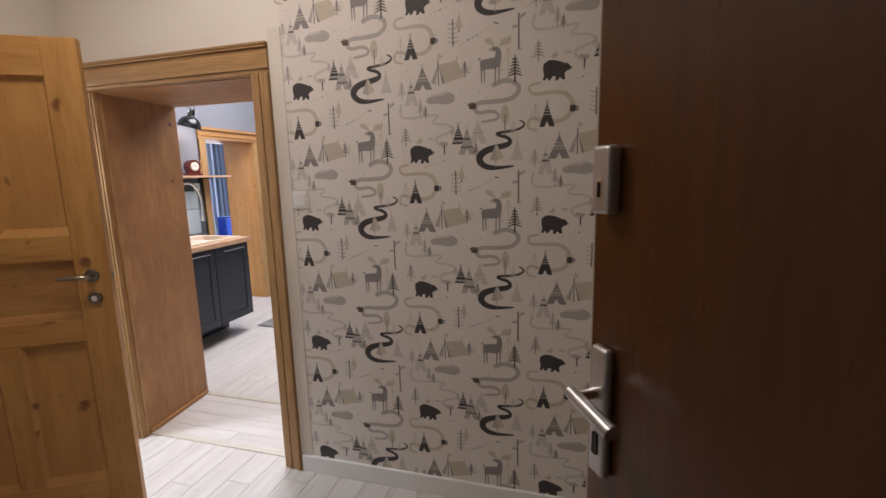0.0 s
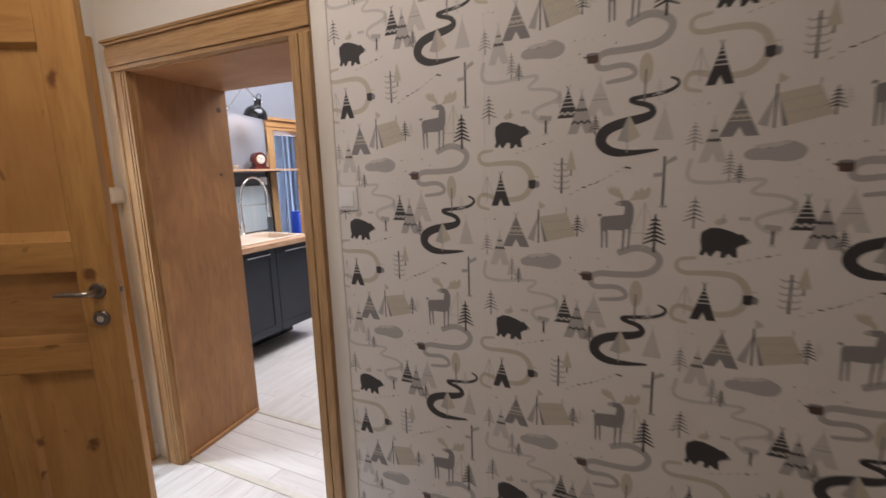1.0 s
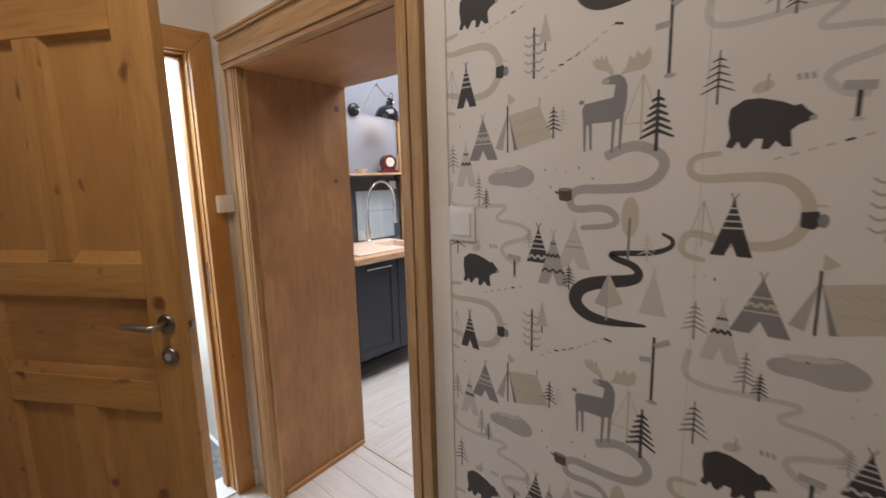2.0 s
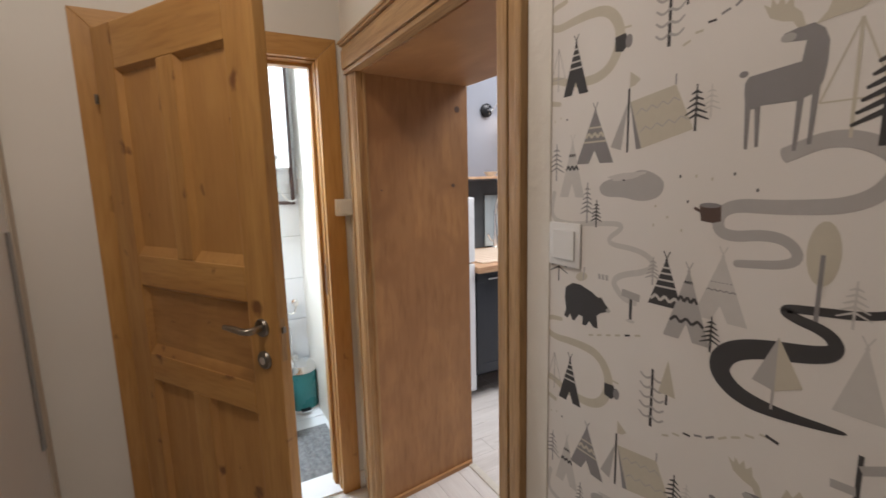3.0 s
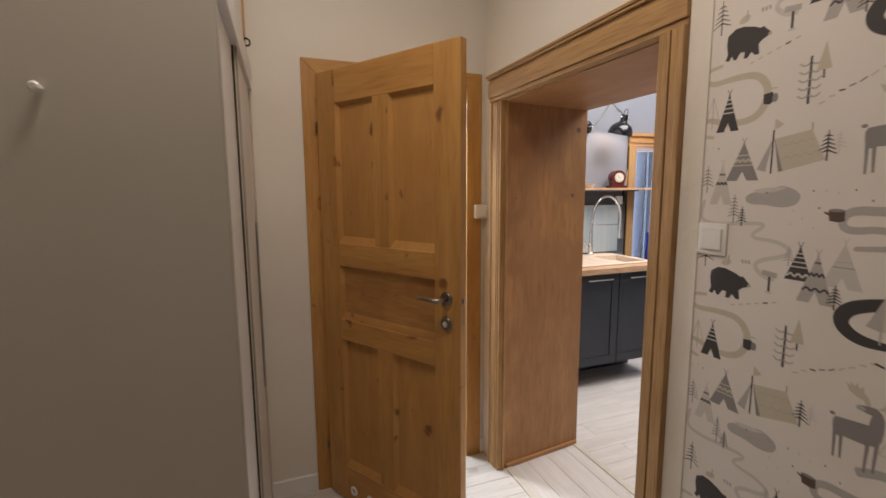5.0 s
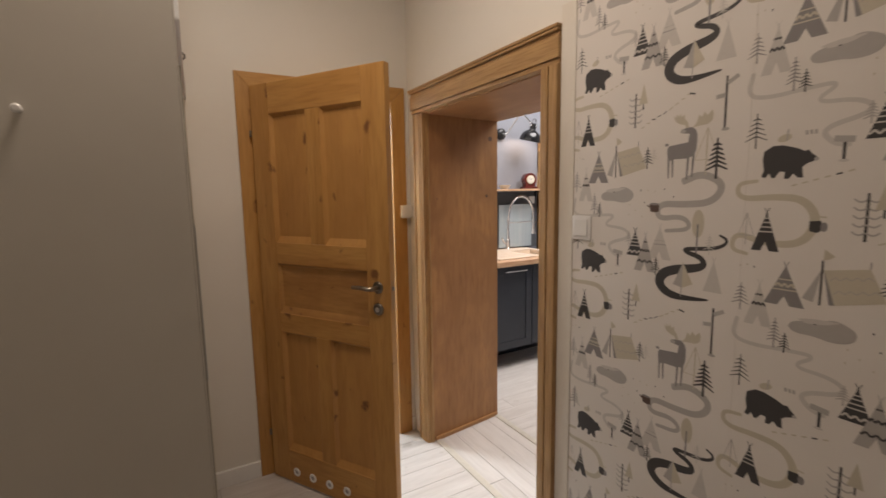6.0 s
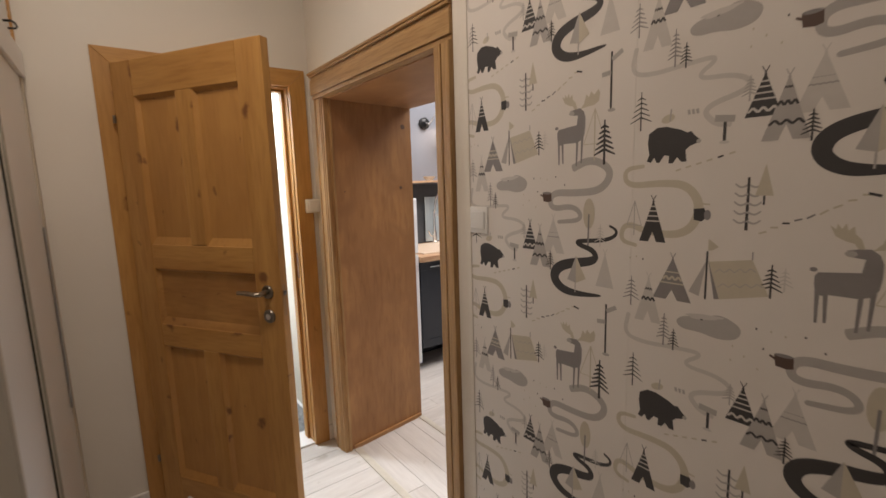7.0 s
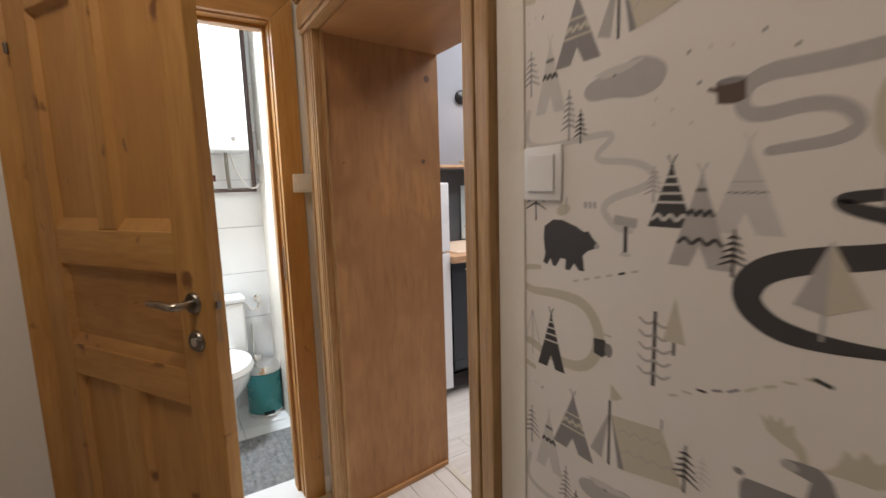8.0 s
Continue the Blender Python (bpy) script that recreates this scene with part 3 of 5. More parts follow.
part("grip", boxes((LEN + 0.060, -0.0018, 0.60, LEN + 0.085, 0.006, 1.33), bevel=0.002), ALU, d2, "long grey aluminium grip")
part("end_post", boxes((LEN, -0.060, 0, LEN + 0.043, 0.004, 1.885), bevel=0.003), WARD2, ward, "cream end post")
part("header", boxes((LEN, -0.07, 1.887, -0.019, 0.012, 1.985), bevel=0.004), WARD, ward, "white header board")
part("floor_track", boxes((LEN + 0.044, -0.065, 0.0, -0.02, -0.002, 0.019)), ALU, ward)
for a, b in ((LEN + 0.03, -0.56), (-0.54, -0.02)):
    c = part("top_door", boxes((a, -0.03, 2.005, b, -0.008, TOP - 0.03), bevel=0.003), WARD, ward)
    part("edge_strip", boxes((a - 0.022, -0.03, 2.005, a - 0.002, 0.0, TOP - 0.03), bevel=0.003), PINE_V, c, "wooden edge strip")
    if a < -0.9:
        bm = bmesh.new()
        hx = a + 0.10
        tube(bm, [(hx - 0.045, -0.008, 2.040), (hx - 0.045, 0.020, 2.043), (hx + 0.045, 0.020, 2.043), (hx + 0.045, -0.008, 2.040)], 0.004, 8, 1)
        part("pull", bm, BLACKM, c, "thin black wire pull", True)
part("carcass_top", boxes((LEN, -0.84, TOP - 0.03, -0.022, -0.035, TOP - 0.01)), WARD, ward)
part("carcass_back", boxes((LEN, -0.84, 0.0, -0.022, -0.82, TOP - 0.031)), WARD, ward)
hook = thing("cloth_hook", (WX, 1.577, 1.65), "small white round hook on the side panel", "hook")
bm = bmesh.new()
lathe(bm, [(0.007, -0.004), (0.005, 0.004), (0.005, 0.009), (0.009, 0.013), (0.010, 0.018), (0.006, 0.022)], (0, 0, 0), 20, "x")
part("knob", bm, WHITEP, hook, "", True)

# ---- entrance door leaf ----
E0, E1 = Vector((1.690, 1.060, 0)), Vector((1.166, 1.845, 0))
ed = E1 - E0
ent = thing("entrance_door", (E0.x, E0.y, 0.01), "dark brown veneered entrance door swung open", "door", rz=math.degrees(math.atan2(ed.y, ed.x)))
EL = ed.length
slab = part("slab", boxes((0, -0.044, 0, EL, 0, 2.02), bevel=0.003), MAHOG, ent)
part("edge_band", boxes((EL + 0.0005, -0.043, 0.0, EL + 0.003, -0.001, 2.02)), WARD2, ent, "pale door edge")


def lever_plate(z0, z1, zc, upper):
    w = 0.031
    bm = bmesh.new()
    box(bm, EL - 0.034 - w / 2, 0.0005, z0, EL - 0.034 + w / 2, 0.014 if not upper else 0.020, z1, 0.006, 3)
    p = part("lock_plate" if upper else "handle_plate", bm, NICKEL, ent, "brushed nickel plate", True)
    x = EL - 0.034
    bm = bmesh.new()
    if upper:
        box(bm, x - 0.0042, 0.0195, zc - 0.014, x + 0.0042, 0.0208, zc + 0.010, 0.001)
        part("cylinder", bm, BRASS, p, "brass lock cylinder")
        bm = bmesh.new()
        box(bm, x - 0.0032, 0.0209, zc - 0.013, x + 0.0032, 0.0212, zc + 0.005)
        part("key_slot", bm, BLACKM, p)
    else:
        tube(bm, [(x, 0.010, zc), (x, 0.044, zc)], 0.008, 14, 0)
        part("neck", bm, STEEL, p, "", True)
        bm = bmesh.new()
        tube(bm, [(x + 0.010, 0.046, zc + 0.002), (x - 0.030, 0.046, zc - 0.004), (x - 0.070, 0.046, zc - 0.010)], [0.0085, 0.0095, 0.0095], 16, 1)
        part("lever", bm, NICKEL, p, "round nickel lever", True)
        bm = bmesh.new()
        box(bm, x - 0.005, 0.0142, zc - 0.085, x + 0.005, 0.0155, zc - 0.055, 0.002)
        part("keyhole", bm, BLACKM, p)


lever_plate(1.372, 1.452, 1.405, True)
lever_plate(1.030, 1.205, 1.145, False)
structure("trim_entrance_frame", boxes((0.70, 0.87, 0, 0.755, 1.04, 2.06), (1.705, 0.87, 0, 1.76, 1.04, 2.06), (0.70, 0.87, 2.03, 1.76, 1.04, 2.08), bevel=0.004), MAHOG,
          "dark brown entrance door frame", "trim")

# ---- hall ceiling lamp, out of view; its pendant form is assumed ----
hl = thing("unseen_hall_lamp", (HALL[0], HALL[1], TOP), "assumed white hall pendant on a short cord, out of view", "lamp")
bm = bmesh.new()
lathe(bm, [(0.02, -0.001), (0.05, -0.001), (0.05, -0.02), (0.012, -0.035)], (0, 0, 0), 32)
part("canopy", bm, WHITEP, hl, "", True)
bm = bmesh.new()
tube(bm, [(0, 0, -0.034), (0, 0, -0.20)], 0.004, 8, 0)
part("cord", bm, WHITEP, hl, "", True)
bm = bmesh.new()
lathe(bm, [(0.02, -0.20), (0.06, -0.21), (0.30, -0.285), (0.325, -0.304), (0.318, -0.304), (0.05, -0.225), (0.02, -0.22)], (0, 0, 0), 36, cap=False)
part("shade", bm, WHITEP, hl, "", True)

# Unseen trays added so the kitchen and bathroom area lamps have a housing.
kp = thing("unseen_kitchen_lamp", (-1.1, 4.9, TOP), "assumed flat kitchen ceiling lamp, out of view", "lamp")
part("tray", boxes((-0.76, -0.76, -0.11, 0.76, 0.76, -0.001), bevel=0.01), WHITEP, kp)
bp2 = thing("unseen_bathroom_lamp", (-1.95, 2.45, 2.55), "assumed square bathroom ceiling lamp, out of view", "lamp")
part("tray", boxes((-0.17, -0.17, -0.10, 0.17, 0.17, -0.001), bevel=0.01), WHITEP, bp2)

# ---- wallpaper ----
wp = thing("wallpaper", (0, WALL_Y, 0), "off-white wallpaper printed with grey forest, tents and paths", "wallpaper", kind="structure")
X0, X1 = -0.062, 1.535
PITCH, DROP = 0.5225, 0.560
for k in range(3):
    a, b = max(X0, X0 + k * 0.532 + 0.0005), min(X1, X0 + (k + 1) * 0.532)
    part("strip", boxes((a, -0.0016, 0.08, b, 0.002, TOP - 0.002)), PAPER, wp)
prints = [bmesh.new() for _ in INK]
LIFT = 0.00007


class Pen:
    """Draws flat shapes on the paper, each one a hair above those before it."""

    def __init__(self, u, v):
        self.u, self.v, self.layer, self.count = u, v, 0, 0

    def poly(self, ink, pts):
        self.count += 1
        y = -0.0017 - LIFT * (1 + self.layer) - 0.000005 * (self.count % 12)
        bm = prints[ink]
        bm.faces.new([bm.verts.new((self.u + 0.978 * p[0], y, self.v + p[1])) for p in pts])

    def ell(self, ink, x, y, rx, ry, n=18, wob=0.0, tilt=0.0):
        c, s = math.cos(tilt), math.sin(tilt)
        pts = []
        for k in range(n):
            a = 2 * math.pi * k / n
            q = 1 + wob * math.sin(3 * a + 0.7) + wob * 0.6 * math.sin(5 * a)
            px, py = rx * q * math.cos(a), ry * q * math.sin(a)
            pts.append((x + c * px - s * py, y + s * px + c * py))
        self.poly(ink, pts)

    def blob(self, ink, pts):
        """A soft-cornered patch."""
        pts = [Vector(q) for q in pts]
        for _ in range(2):
            pts = [r for a, b in zip(pts, pts[1:] + pts[:1]) for r in (a.lerp(b, 0.25), a.lerp(b, 0.75))]
        self.poly(ink, pts)

    def bar(self, ink, x0, y0, x1, y1, w0, w1=None):
        w1 = w0 if w1 is None else w1
        d = math.hypot(x1 - x0, y1 - y0) or 1
        nx, ny = -(y1 - y0) / d / 2, (x1 - x0) / d / 2
        self.poly(ink, [(x0 + nx * w0, y0 + ny * w0), (x0 - nx * w0, y0 - ny * w0), (x1 - nx * w1, y1 - ny * w1), (x1 + nx * w1, y1 + ny * w1)])

    def stroke(self, ink, pts, widths):
        """A brush line through control points; widths run along it."""
        pts = [Vector(p) for p in pts]
        for _ in range(3):
            q = [pts[0]]
            for a, b in zip(pts, pts[1:]):
                q += [a.lerp(b, 0.25), a.lerp(b, 0.75)]
            pts = q + [pts[-1]]
        n, m = len(pts) - 1, len(widths) - 1
        edge = []
        for i, p in enumerate(pts):
            d = (pts[min(i + 1, n)] - pts[max(i - 1, 0)]).normalized()
            t = i / n * m
            k = min(int(t), m - 1)
            w = (widths[k] + (widths[k + 1] - widths[k]) * (t - k)) / 2 * min(1.0, (min(i, n - i) + 1.0) / 3)
            side = Vector((-d.y, d.x)) * w
            edge.append((p + side, p - side))
        y = -0.0017 - LIFT * (1 + self.layer) - 0.000005 * (self.count % 12)
        self.count += 1
        bm = prints[ink]
        vs = [[bm.verts.new((self.u + 0.978 * q.x, y, self.v + q.y)) for q in e] for e in edge]
        for (a, b), (c, d2) in zip(vs, vs[1:]):
            bm.faces.new((a, b, d2, c))

    def fern(self, ink, x, y0, y1, boughs=5, thick=0.0031, spread=0.30):
        h = y1 - y0
        self.bar(ink, x, y0, x, y1, thick, thick * 0.6)
        for k in range(boughs):
            t = y0 + h * (0.22 + 0.72 * k / boughs)
            r = h * spread * (1 - 0.75 * k / boughs)
            for s in (-1, 1):
                self.bar(ink, x, t + r * 0.45, x + s * r, t, thick * 0.95, thick * 0.5)

    def tepee(self, ink, x, y, base, half, bands=(), door=True, poles=True, band_ink=0):
        h = y - base
        if poles:
            for s in (-1, 1):
                self.bar(ink, x - s * 0.002, y - 0.004, x + s * 0.0055, y + 0.010, 0.0016)
        g = half * 0.30
        if door:
            self.poly(ink, [(x, y), (x - half, base), (x - g, base), (x, base + h * 0.24)])
            self.poly(ink, [(x, y), (x, base + h * 0.24), (x + g, base), (x + half, base)])
        else:
            self.poly(ink, [(x, y), (x - half, base), (x + half, base)])
        self.layer += 1
        for t, kind in bands:
            yy = base + h * t
            w = half * (1 - t)
            if kind == "zig":
                n = 6
                amp = min(0.0038, 0.32 * w)
                pts = [(x - w + 2 * w * i / n, yy + (amp if i % 2 else -amp)) for i in range(n + 1)]
                for a, b in zip(pts, pts[1:]):
                    self.bar(band_ink, *a, *b, min(0.0042, 0.28 * w))
            elif kind == "thin":
                n = 10
                pts = [(x - w + 2 * w * i / n, yy + (0.0012 if i % 2 else -0.0012)) for i in range(n + 1)]
                for a, b in zip(pts, pts[1:]):
                    self.bar(band_ink, *a, *b, 0.0016)
            elif kind == "dots":
                for i in range(6):
                    q = x - w + 2 * w * (i + 0.2) / 6
                    self.bar(band_ink, q, yy, q + w * 0.18, yy, 0.0011)
            else:
                self.bar(band_ink, x - w, yy, x + w, yy, 0.0028)
        self.layer -= 1


def motif(u, v):
    p = Pen(u, v)
    # winding paths lie lowest
    p.stroke(4, [(-0.084, 0.200), (-0.095, 0.150), (-0.050, 0.140), (0.020, 0.147), (0.085, 0.150), (0.030, 0.115), (0.115, 0.112), (0.140, 0.085), (0.050, 0.062), (0.075, 0.030), (0.105, 0.028)], (0.010, 0.008, 0.012))
    p.stroke(3, [(-0.058, -0.040), (-0.105, -0.045), (-0.098, -0.082), (-0.020, -0.075), (0.035, -0.080), (0.062, -0.125), (0.035, -0.178), (-0.040, -0.180), (-0.100, -0.158), (-0.112, -0.200), (-0.070, -0.208)], (0.007, 0.018, 0.007))
    p.stroke(2, [(0.290, -0.318), (0.345, -0.296), (0.402, -0.325), (0.375, -0.370), (0.300, -0.376), (0.225, -0.374), (0.222, -0.418), (0.300, -0.405), (0.325, -0.440), (0.246, -0.448)], (0.018, 0.017, 0.009))
    p.layer = 1
    p.stroke(0, [(0.395, 0.111), (0.415, 0.102), (0.412, 0.088), (0.384, 0.076), (0.340, 0.072), (0.305, 0.068), (0.313, 0.060), (0.352, 0.051), (0.363, 0.034), (0.347, 0.022), (0.281, 0.011), (0.244, -0.006), (0.235, -0.034), (0.262, -0.058), (0.307, -0.063), (0.378, -0.056)], (0.0045, 0.0075, 0.0100, 0.0105, 0.014, 0.023, 0.029, 0.020, 0.002))
    # printed bear as a plain dark silhouette on short legs
    p.poly(0, [(-0.053, 0.005), (-0.051, 0.024), (-0.033, 0.035), (-0.014, 0.035), (0.013, 0.027), (0.027, 0.020), (0.034, 0.022), (0.042, 0.013), (0.054, 0.003), (0.044, -0.002), (0.033, -0.006), (0.025, -0.013), (0.028, -0.035), (0.018, -0.035), (0.009, -0.026), (0.001, -0.037), (-0.008, -0.037), (-0.007, -0.022), (-0.017, -0.021), (-0.027, -0.035), (-0.033, -0.034), (-0.038, -0.024), (-0.045, -0.034), (-0.054, -0.031), (-0.049, -0.018)])
    p.ell(2, 0.049, 0.002, 0.0045, 0.0040, 8)
    p.ell(3, -0.012, 0.050, 0.014, 0.008, 12, tilt=0.3)
    p.bar(2, -0.008, 0.044, -0.006, 0.068, 0.003)
    for q in (0.026, 0.034, 0.042):
        p.bar(2, q, 0.057, q + 0.005, 0.058, 0.009)
    # trees, posts, cones
    p.fern(0, -0.070, 0.032, 0.110, 5)
    p.bar(2, 0.076, 0.040, 0.110, 0.036, 0.012)
    p.bar(0, 0.094, -0.004, 0.094, 0.032, 0.0055)
    p.ell(4, 0.094, -0.004, 0.009, 0.003, 8)
    p.fern(2, 0.131, 0.062, 0.105, 5)
    p.tepee(4, 0.233, 0.122, 0.032, 0.036, ((0.46, "thin"), (0.58, "dots")), band_ink=1)
    p.layer = 2
    p.tepee(0, 0.153, 0.106, 0.034, 0.028, ((0.16, "zig"), (0.40, "bar"), (0.54, "bar"), (0.68, "bar"), (0.80, "bar")), door=False, band_ink=4)
    p.layer = 4
    p.tepee(2, 0.188, 0.095, -0.008, 0.035, ((0.28, "zig"), (0.58, "zig"), (0.82, "zig")), band_ink=0)
    p.layer = 6
    p.fern(0, 0.224, -0.013, 0.037, 5)
    p.layer = 1
    for k in range(6):
        t = k / 6
        p.bar(0 if k == 4 else 3, 0.008 + 0.115 * t, -0.052 + 0.032 * t, 0.018 + 0.115 * t, -0.049 + 0.032 * t, 0.0032)
    p.tepee(0, -0.036, -0.110, -0.197, 0.029, ((0.50, "bar"), (0.62, "bar"), (0.74, "bar"), (0.85, "bar")), band_ink=4)
    for s in (-1, 1):
        p.bar(2, -0.078, -0.112, -0.078 + s * 0.017, -0.164, 0.0014)
    p.bar(2, -0.095, -0.164, -0.061, -0.164, 0.0014)
    p.bar(2, -0.078, -0.186, -0.078, -0.112, 0.002)
    p.poly(0, [(0.046, -0.126), (0.066, -0.124), (0.072, -0.140), (0.062, -0.150), (0.047, -0.147)])
    p.ell(1, 0.072, -0.137, 0.0065, 0.010, 10)
    p.ell(3, 0.056, -0.112, 0.006, 0.012, 10, tilt=0.5)
    p.bar(3, 0.060, -0.116, 0.076, -0.117, 0.003)
    p.bar(0, 0.139, -0.162, 0.139, -0.068, 0.0052, 0.0040)
    for k in range(5):
        for s in (-1, 1):
            y = -0.145 + 0.016 * k
            p.stroke(2, [(0.139, y), (0.139 + s * 0.012, y - 0.006), (0.139 + s * 0.022, y + 0.002)], (0.0040, 0.0034, 0.0026))
    p.poly(3, [(0.164, -0.046), (0.150, -0.100), (0.178, -0.100)])
    p.bar(0, 0.164, -0.116, 0.164, -0.100, 0.0034)
    for k in range(9):
        t = k / 9
        p.bar(0 if k == 2 else (1 if k in (3, 4) else 3), 0.160 + 0.150 * t, -0.166 + 0.072 * t + 0.004 * math.sin(k), 0.171 + 0.150 * t, -0.162 + 0.072 * t, 0.0030)
    # ridge tent
    p.poly(3, [(0.078, -0.226), (0.153, -0.214), (0.182, -0.276), (0.096, -0.297)])
    p.layer = 2
    for q in (0.25, 0.65):
        n = 8
        pts = [(0.086 + 0.018 * q + (0.066 + 0.014 * q) * i / n, -0.226 - 0.066 * q + 0.010 * i / n + (0.0035 if i % 2 else -0.0035)) for i in range(n + 1)]
        for a, b in zip(pts, pts[1:]):
            p.bar(2, *a, *b, 0.0016)
    p.poly(2, [(0.076, -0.222), (0.044, -0.290), (0.064, -0.296)])
    p.poly(1, [(0.078, -0.222), (0.092, -0.297), (0.101, -0.295)])
    p.bar(0, 0.076, -0.300, 0.076, -0.206, 0.0036)
    p.bar(1, 0.153, -0.214, 0.153, -0.200, 0.002)
    p.layer = 1
    p.poly(3, [(0.077, -0.205), (0.077, -0.182), (0.088, -0.190), (0.096, -0.196), (0.086, -0.203)])
    p.fern(0, 0.184, -0.279, -0.219, 5, 0.0036)
    p.fern(4, 0.204, -0.264, -0.222, 4, 0.0024)
    p.tepee(1, 0.010, -0.226, -0.314, 0.040, ((0.40, "bar"), (0.52, "zig"), (0.66, "bar")), band_ink=3)
    p.layer = 3
    p.tepee(4, -0.040, -0.273, -0.371, 0.030, ((0.52, "zig"), (0.74, "zig")), band_ink=0)
    p.layer = 1
    p.fern(1, -0.080, -0.342, -0.276, 5, 0.0030)
    p.fern(1, -0.003, -0.414, -0.345, 6, 0.0031, 0.22)
    p.fern(0, 0.018, -0.420, -0.374, 5, 0.0031, 0.26)
    p.blob(2, [(0.020, -0.354), (0.036, -0.341), (0.076, -0.337), (0.100, -0.326), (0.121, -0.330), (0.144, -0.344), (0.140, -0.363), (0.123, -0.372), (0.098, -0.374), (0.071, -0.368), (0.032, -0.369)])
    p.layer = 2
    p.ell(4, 0.075, -0.336, 0.034, 0.0055, 16, 0.14, 0.10)
    p.ell(0, 0.072, -0.342, 0.0026, 0.0014, 6)
    p.layer = 1
    # printed moose as a plain grey silhouette on four thin legs, with antlers
    p.poly(1, [(0.248, -0.223), (0.302, -0.217), (0.305, -0.196), (0.296, -0.195), (0.283, -0.193), (0.282, -0.184), (0.296, -0.181), (0.311, -0.180), (0.321, -0.188), (0.326, -0.201), (0.326, -0.222), (0.324, -0.240), (0.318, -0.252), (0.302, -0.258), (0.264, -0.258), (0.255, -0.261), (0.247, -0.259), (0.244, -0.243), (0.244, -0.230)])
    p.ell(1, 0.242, -0.219, 0.0055, 0.0040, 8)
    p.bar(1, 0.249, -0.253, 0.250, -0.307, 0.0068, 0.0040)
    p.bar(1, 0.260, -0.254, 0.262, -0.305, 0.0068, 0.0040)
    p.bar(1, 0.304, -0.252, 0.302, -0.312, 0.0068, 0.0040)
    p.bar(1, 0.318, -0.245, 0.316, -0.306, 0.0068, 0.0040)
    p.poly(3, [(0.258, -0.146), (0.266, -0.152), (0.267, -0.143), (0.273, -0.151), (0.278, -0.142), (0.281, -0.153), (0.288, -0.146), (0.290, -0.158), (0.298, -0.166), (0.303, -0.181), (0.295, -0.181), (0.290, -0.173), (0.279, -0.170), (0.266, -0.163)])
    p.poly(3, [(0.312, -0.182), (0.322, -0.171), (0.328, -0.152), (0.335, -0.159), (0.341, -0.147), (0.349, -0.156), (0.360, -0.145), (0.364, -0.154), (0.362, -0.170), (0.350, -0.178), (0.333, -0.179)])
    p.layer = 2
    p.ell(2, 0.287, -0.189, 0.0080, 0.0050, 12)
    p.layer = 1
    for s in (-1, 1):
        p.bar(3, 0.352, -0.186, 0.352 + s * 0.030, -0.264, 0.0018)
    p.bar(3, 0.322, -0.264, 0.382, -0.264, 0.0018)
    p.bar(3, 0.352, -0.302, 0.352, -0.186, 0.0034)
    p.layer = 2
    p.fern(0, 0.378, -0.312, -0.214, 6, 0.0066, 0.28)
    p.layer = 1
    # small pot, leaf tree, cone on the river, pale tent, far post
    p.poly(5, [(0.197, -0.377), (0.226, -0.375), (0.227, -0.396), (0.216, -0.399), (0.200, -0.397)])
    p.bar(5, 0.190, -0.380, 0.200, -0.385, 0.004)
    p.layer = 2
    p.ell(1, 0.2115, -0.376, 0.0145, 0.0034, 12)
    p.ell(3, 0.340, 0.136, 0.0160, 0.036, 18)
    p.layer = 3
    p.bar(1, 0.339, 0.060, 0.340, 0.135, 0.0046)
    p.fern(4, 0.372, 0.060, 0.112, 5, 0.0028)
    p.bar(2, 0.303, -0.060, 0.304, 0.026, 0.0030)
    p.poly(2, [(0.305, 0.032), (0.279, -0.030), (0.305, -0.036)])
    p.poly(3, [(0.305, 0.032), (0.305, -0.036), (0.334, -0.022)])
    p.layer = 1
    p.tepee(4, 0.386, 0.046, -0.034, 0.024, (), door=False)
    p.bar(0, 0.392, -0.195, 0.392, -0.073, 0.0050)
    p.bar(2, 0.368, -0.118, 0.391, -0.116, 0.010)
    p.bar(2, 0.393, -0.090, 0.418, -0.076, 0.010)
    p.ell(2, 0.394, -0.195, 0.010, 0.004, 8)
    p.bar(0, 0.300, -0.096, 0.315, -0.100, 0.004)
    for k, (q, r) in enumerate(((0.167, -0.338), (0.190, -0.338), (0.212, -0.342), (0.268, -0.356), (0.173, -0.412), (0.150, -0.395), (0.180, -0.372), (0.130, -0.380), (0.128, -0.408), (0.240, -0.336), (-0.085, -0.236), (-0.070, -0.232), (-0.055, -0.236))):
        p.ell(0 if k % 3 == 0 else 3, q, r, 0.0017, 0.0026, 5)


for c in range(3):
    for n in range(-2, 5):
        zc = (1.793 if c % 2 == 0 else 1.513) + (n - 2) * DROP
        if zc + 0.18 < TOP and zc > -0.15:
            motif(0.030 + c * PITCH, zc)
for bm, ink, nm in zip(prints, INK, ("charcoal", "mid grey", "taupe grey", "sand beige", "pale grey", "dark brown")):
    ob = part("print", bm, ink, wp, nm + " printed pattern")
    ob["kind"] = "stuff"

# ---- kitchen ----
CF, CY0, CY1 = -1.79, 3.965, 4.745    # cabinet fronts, ends of the run


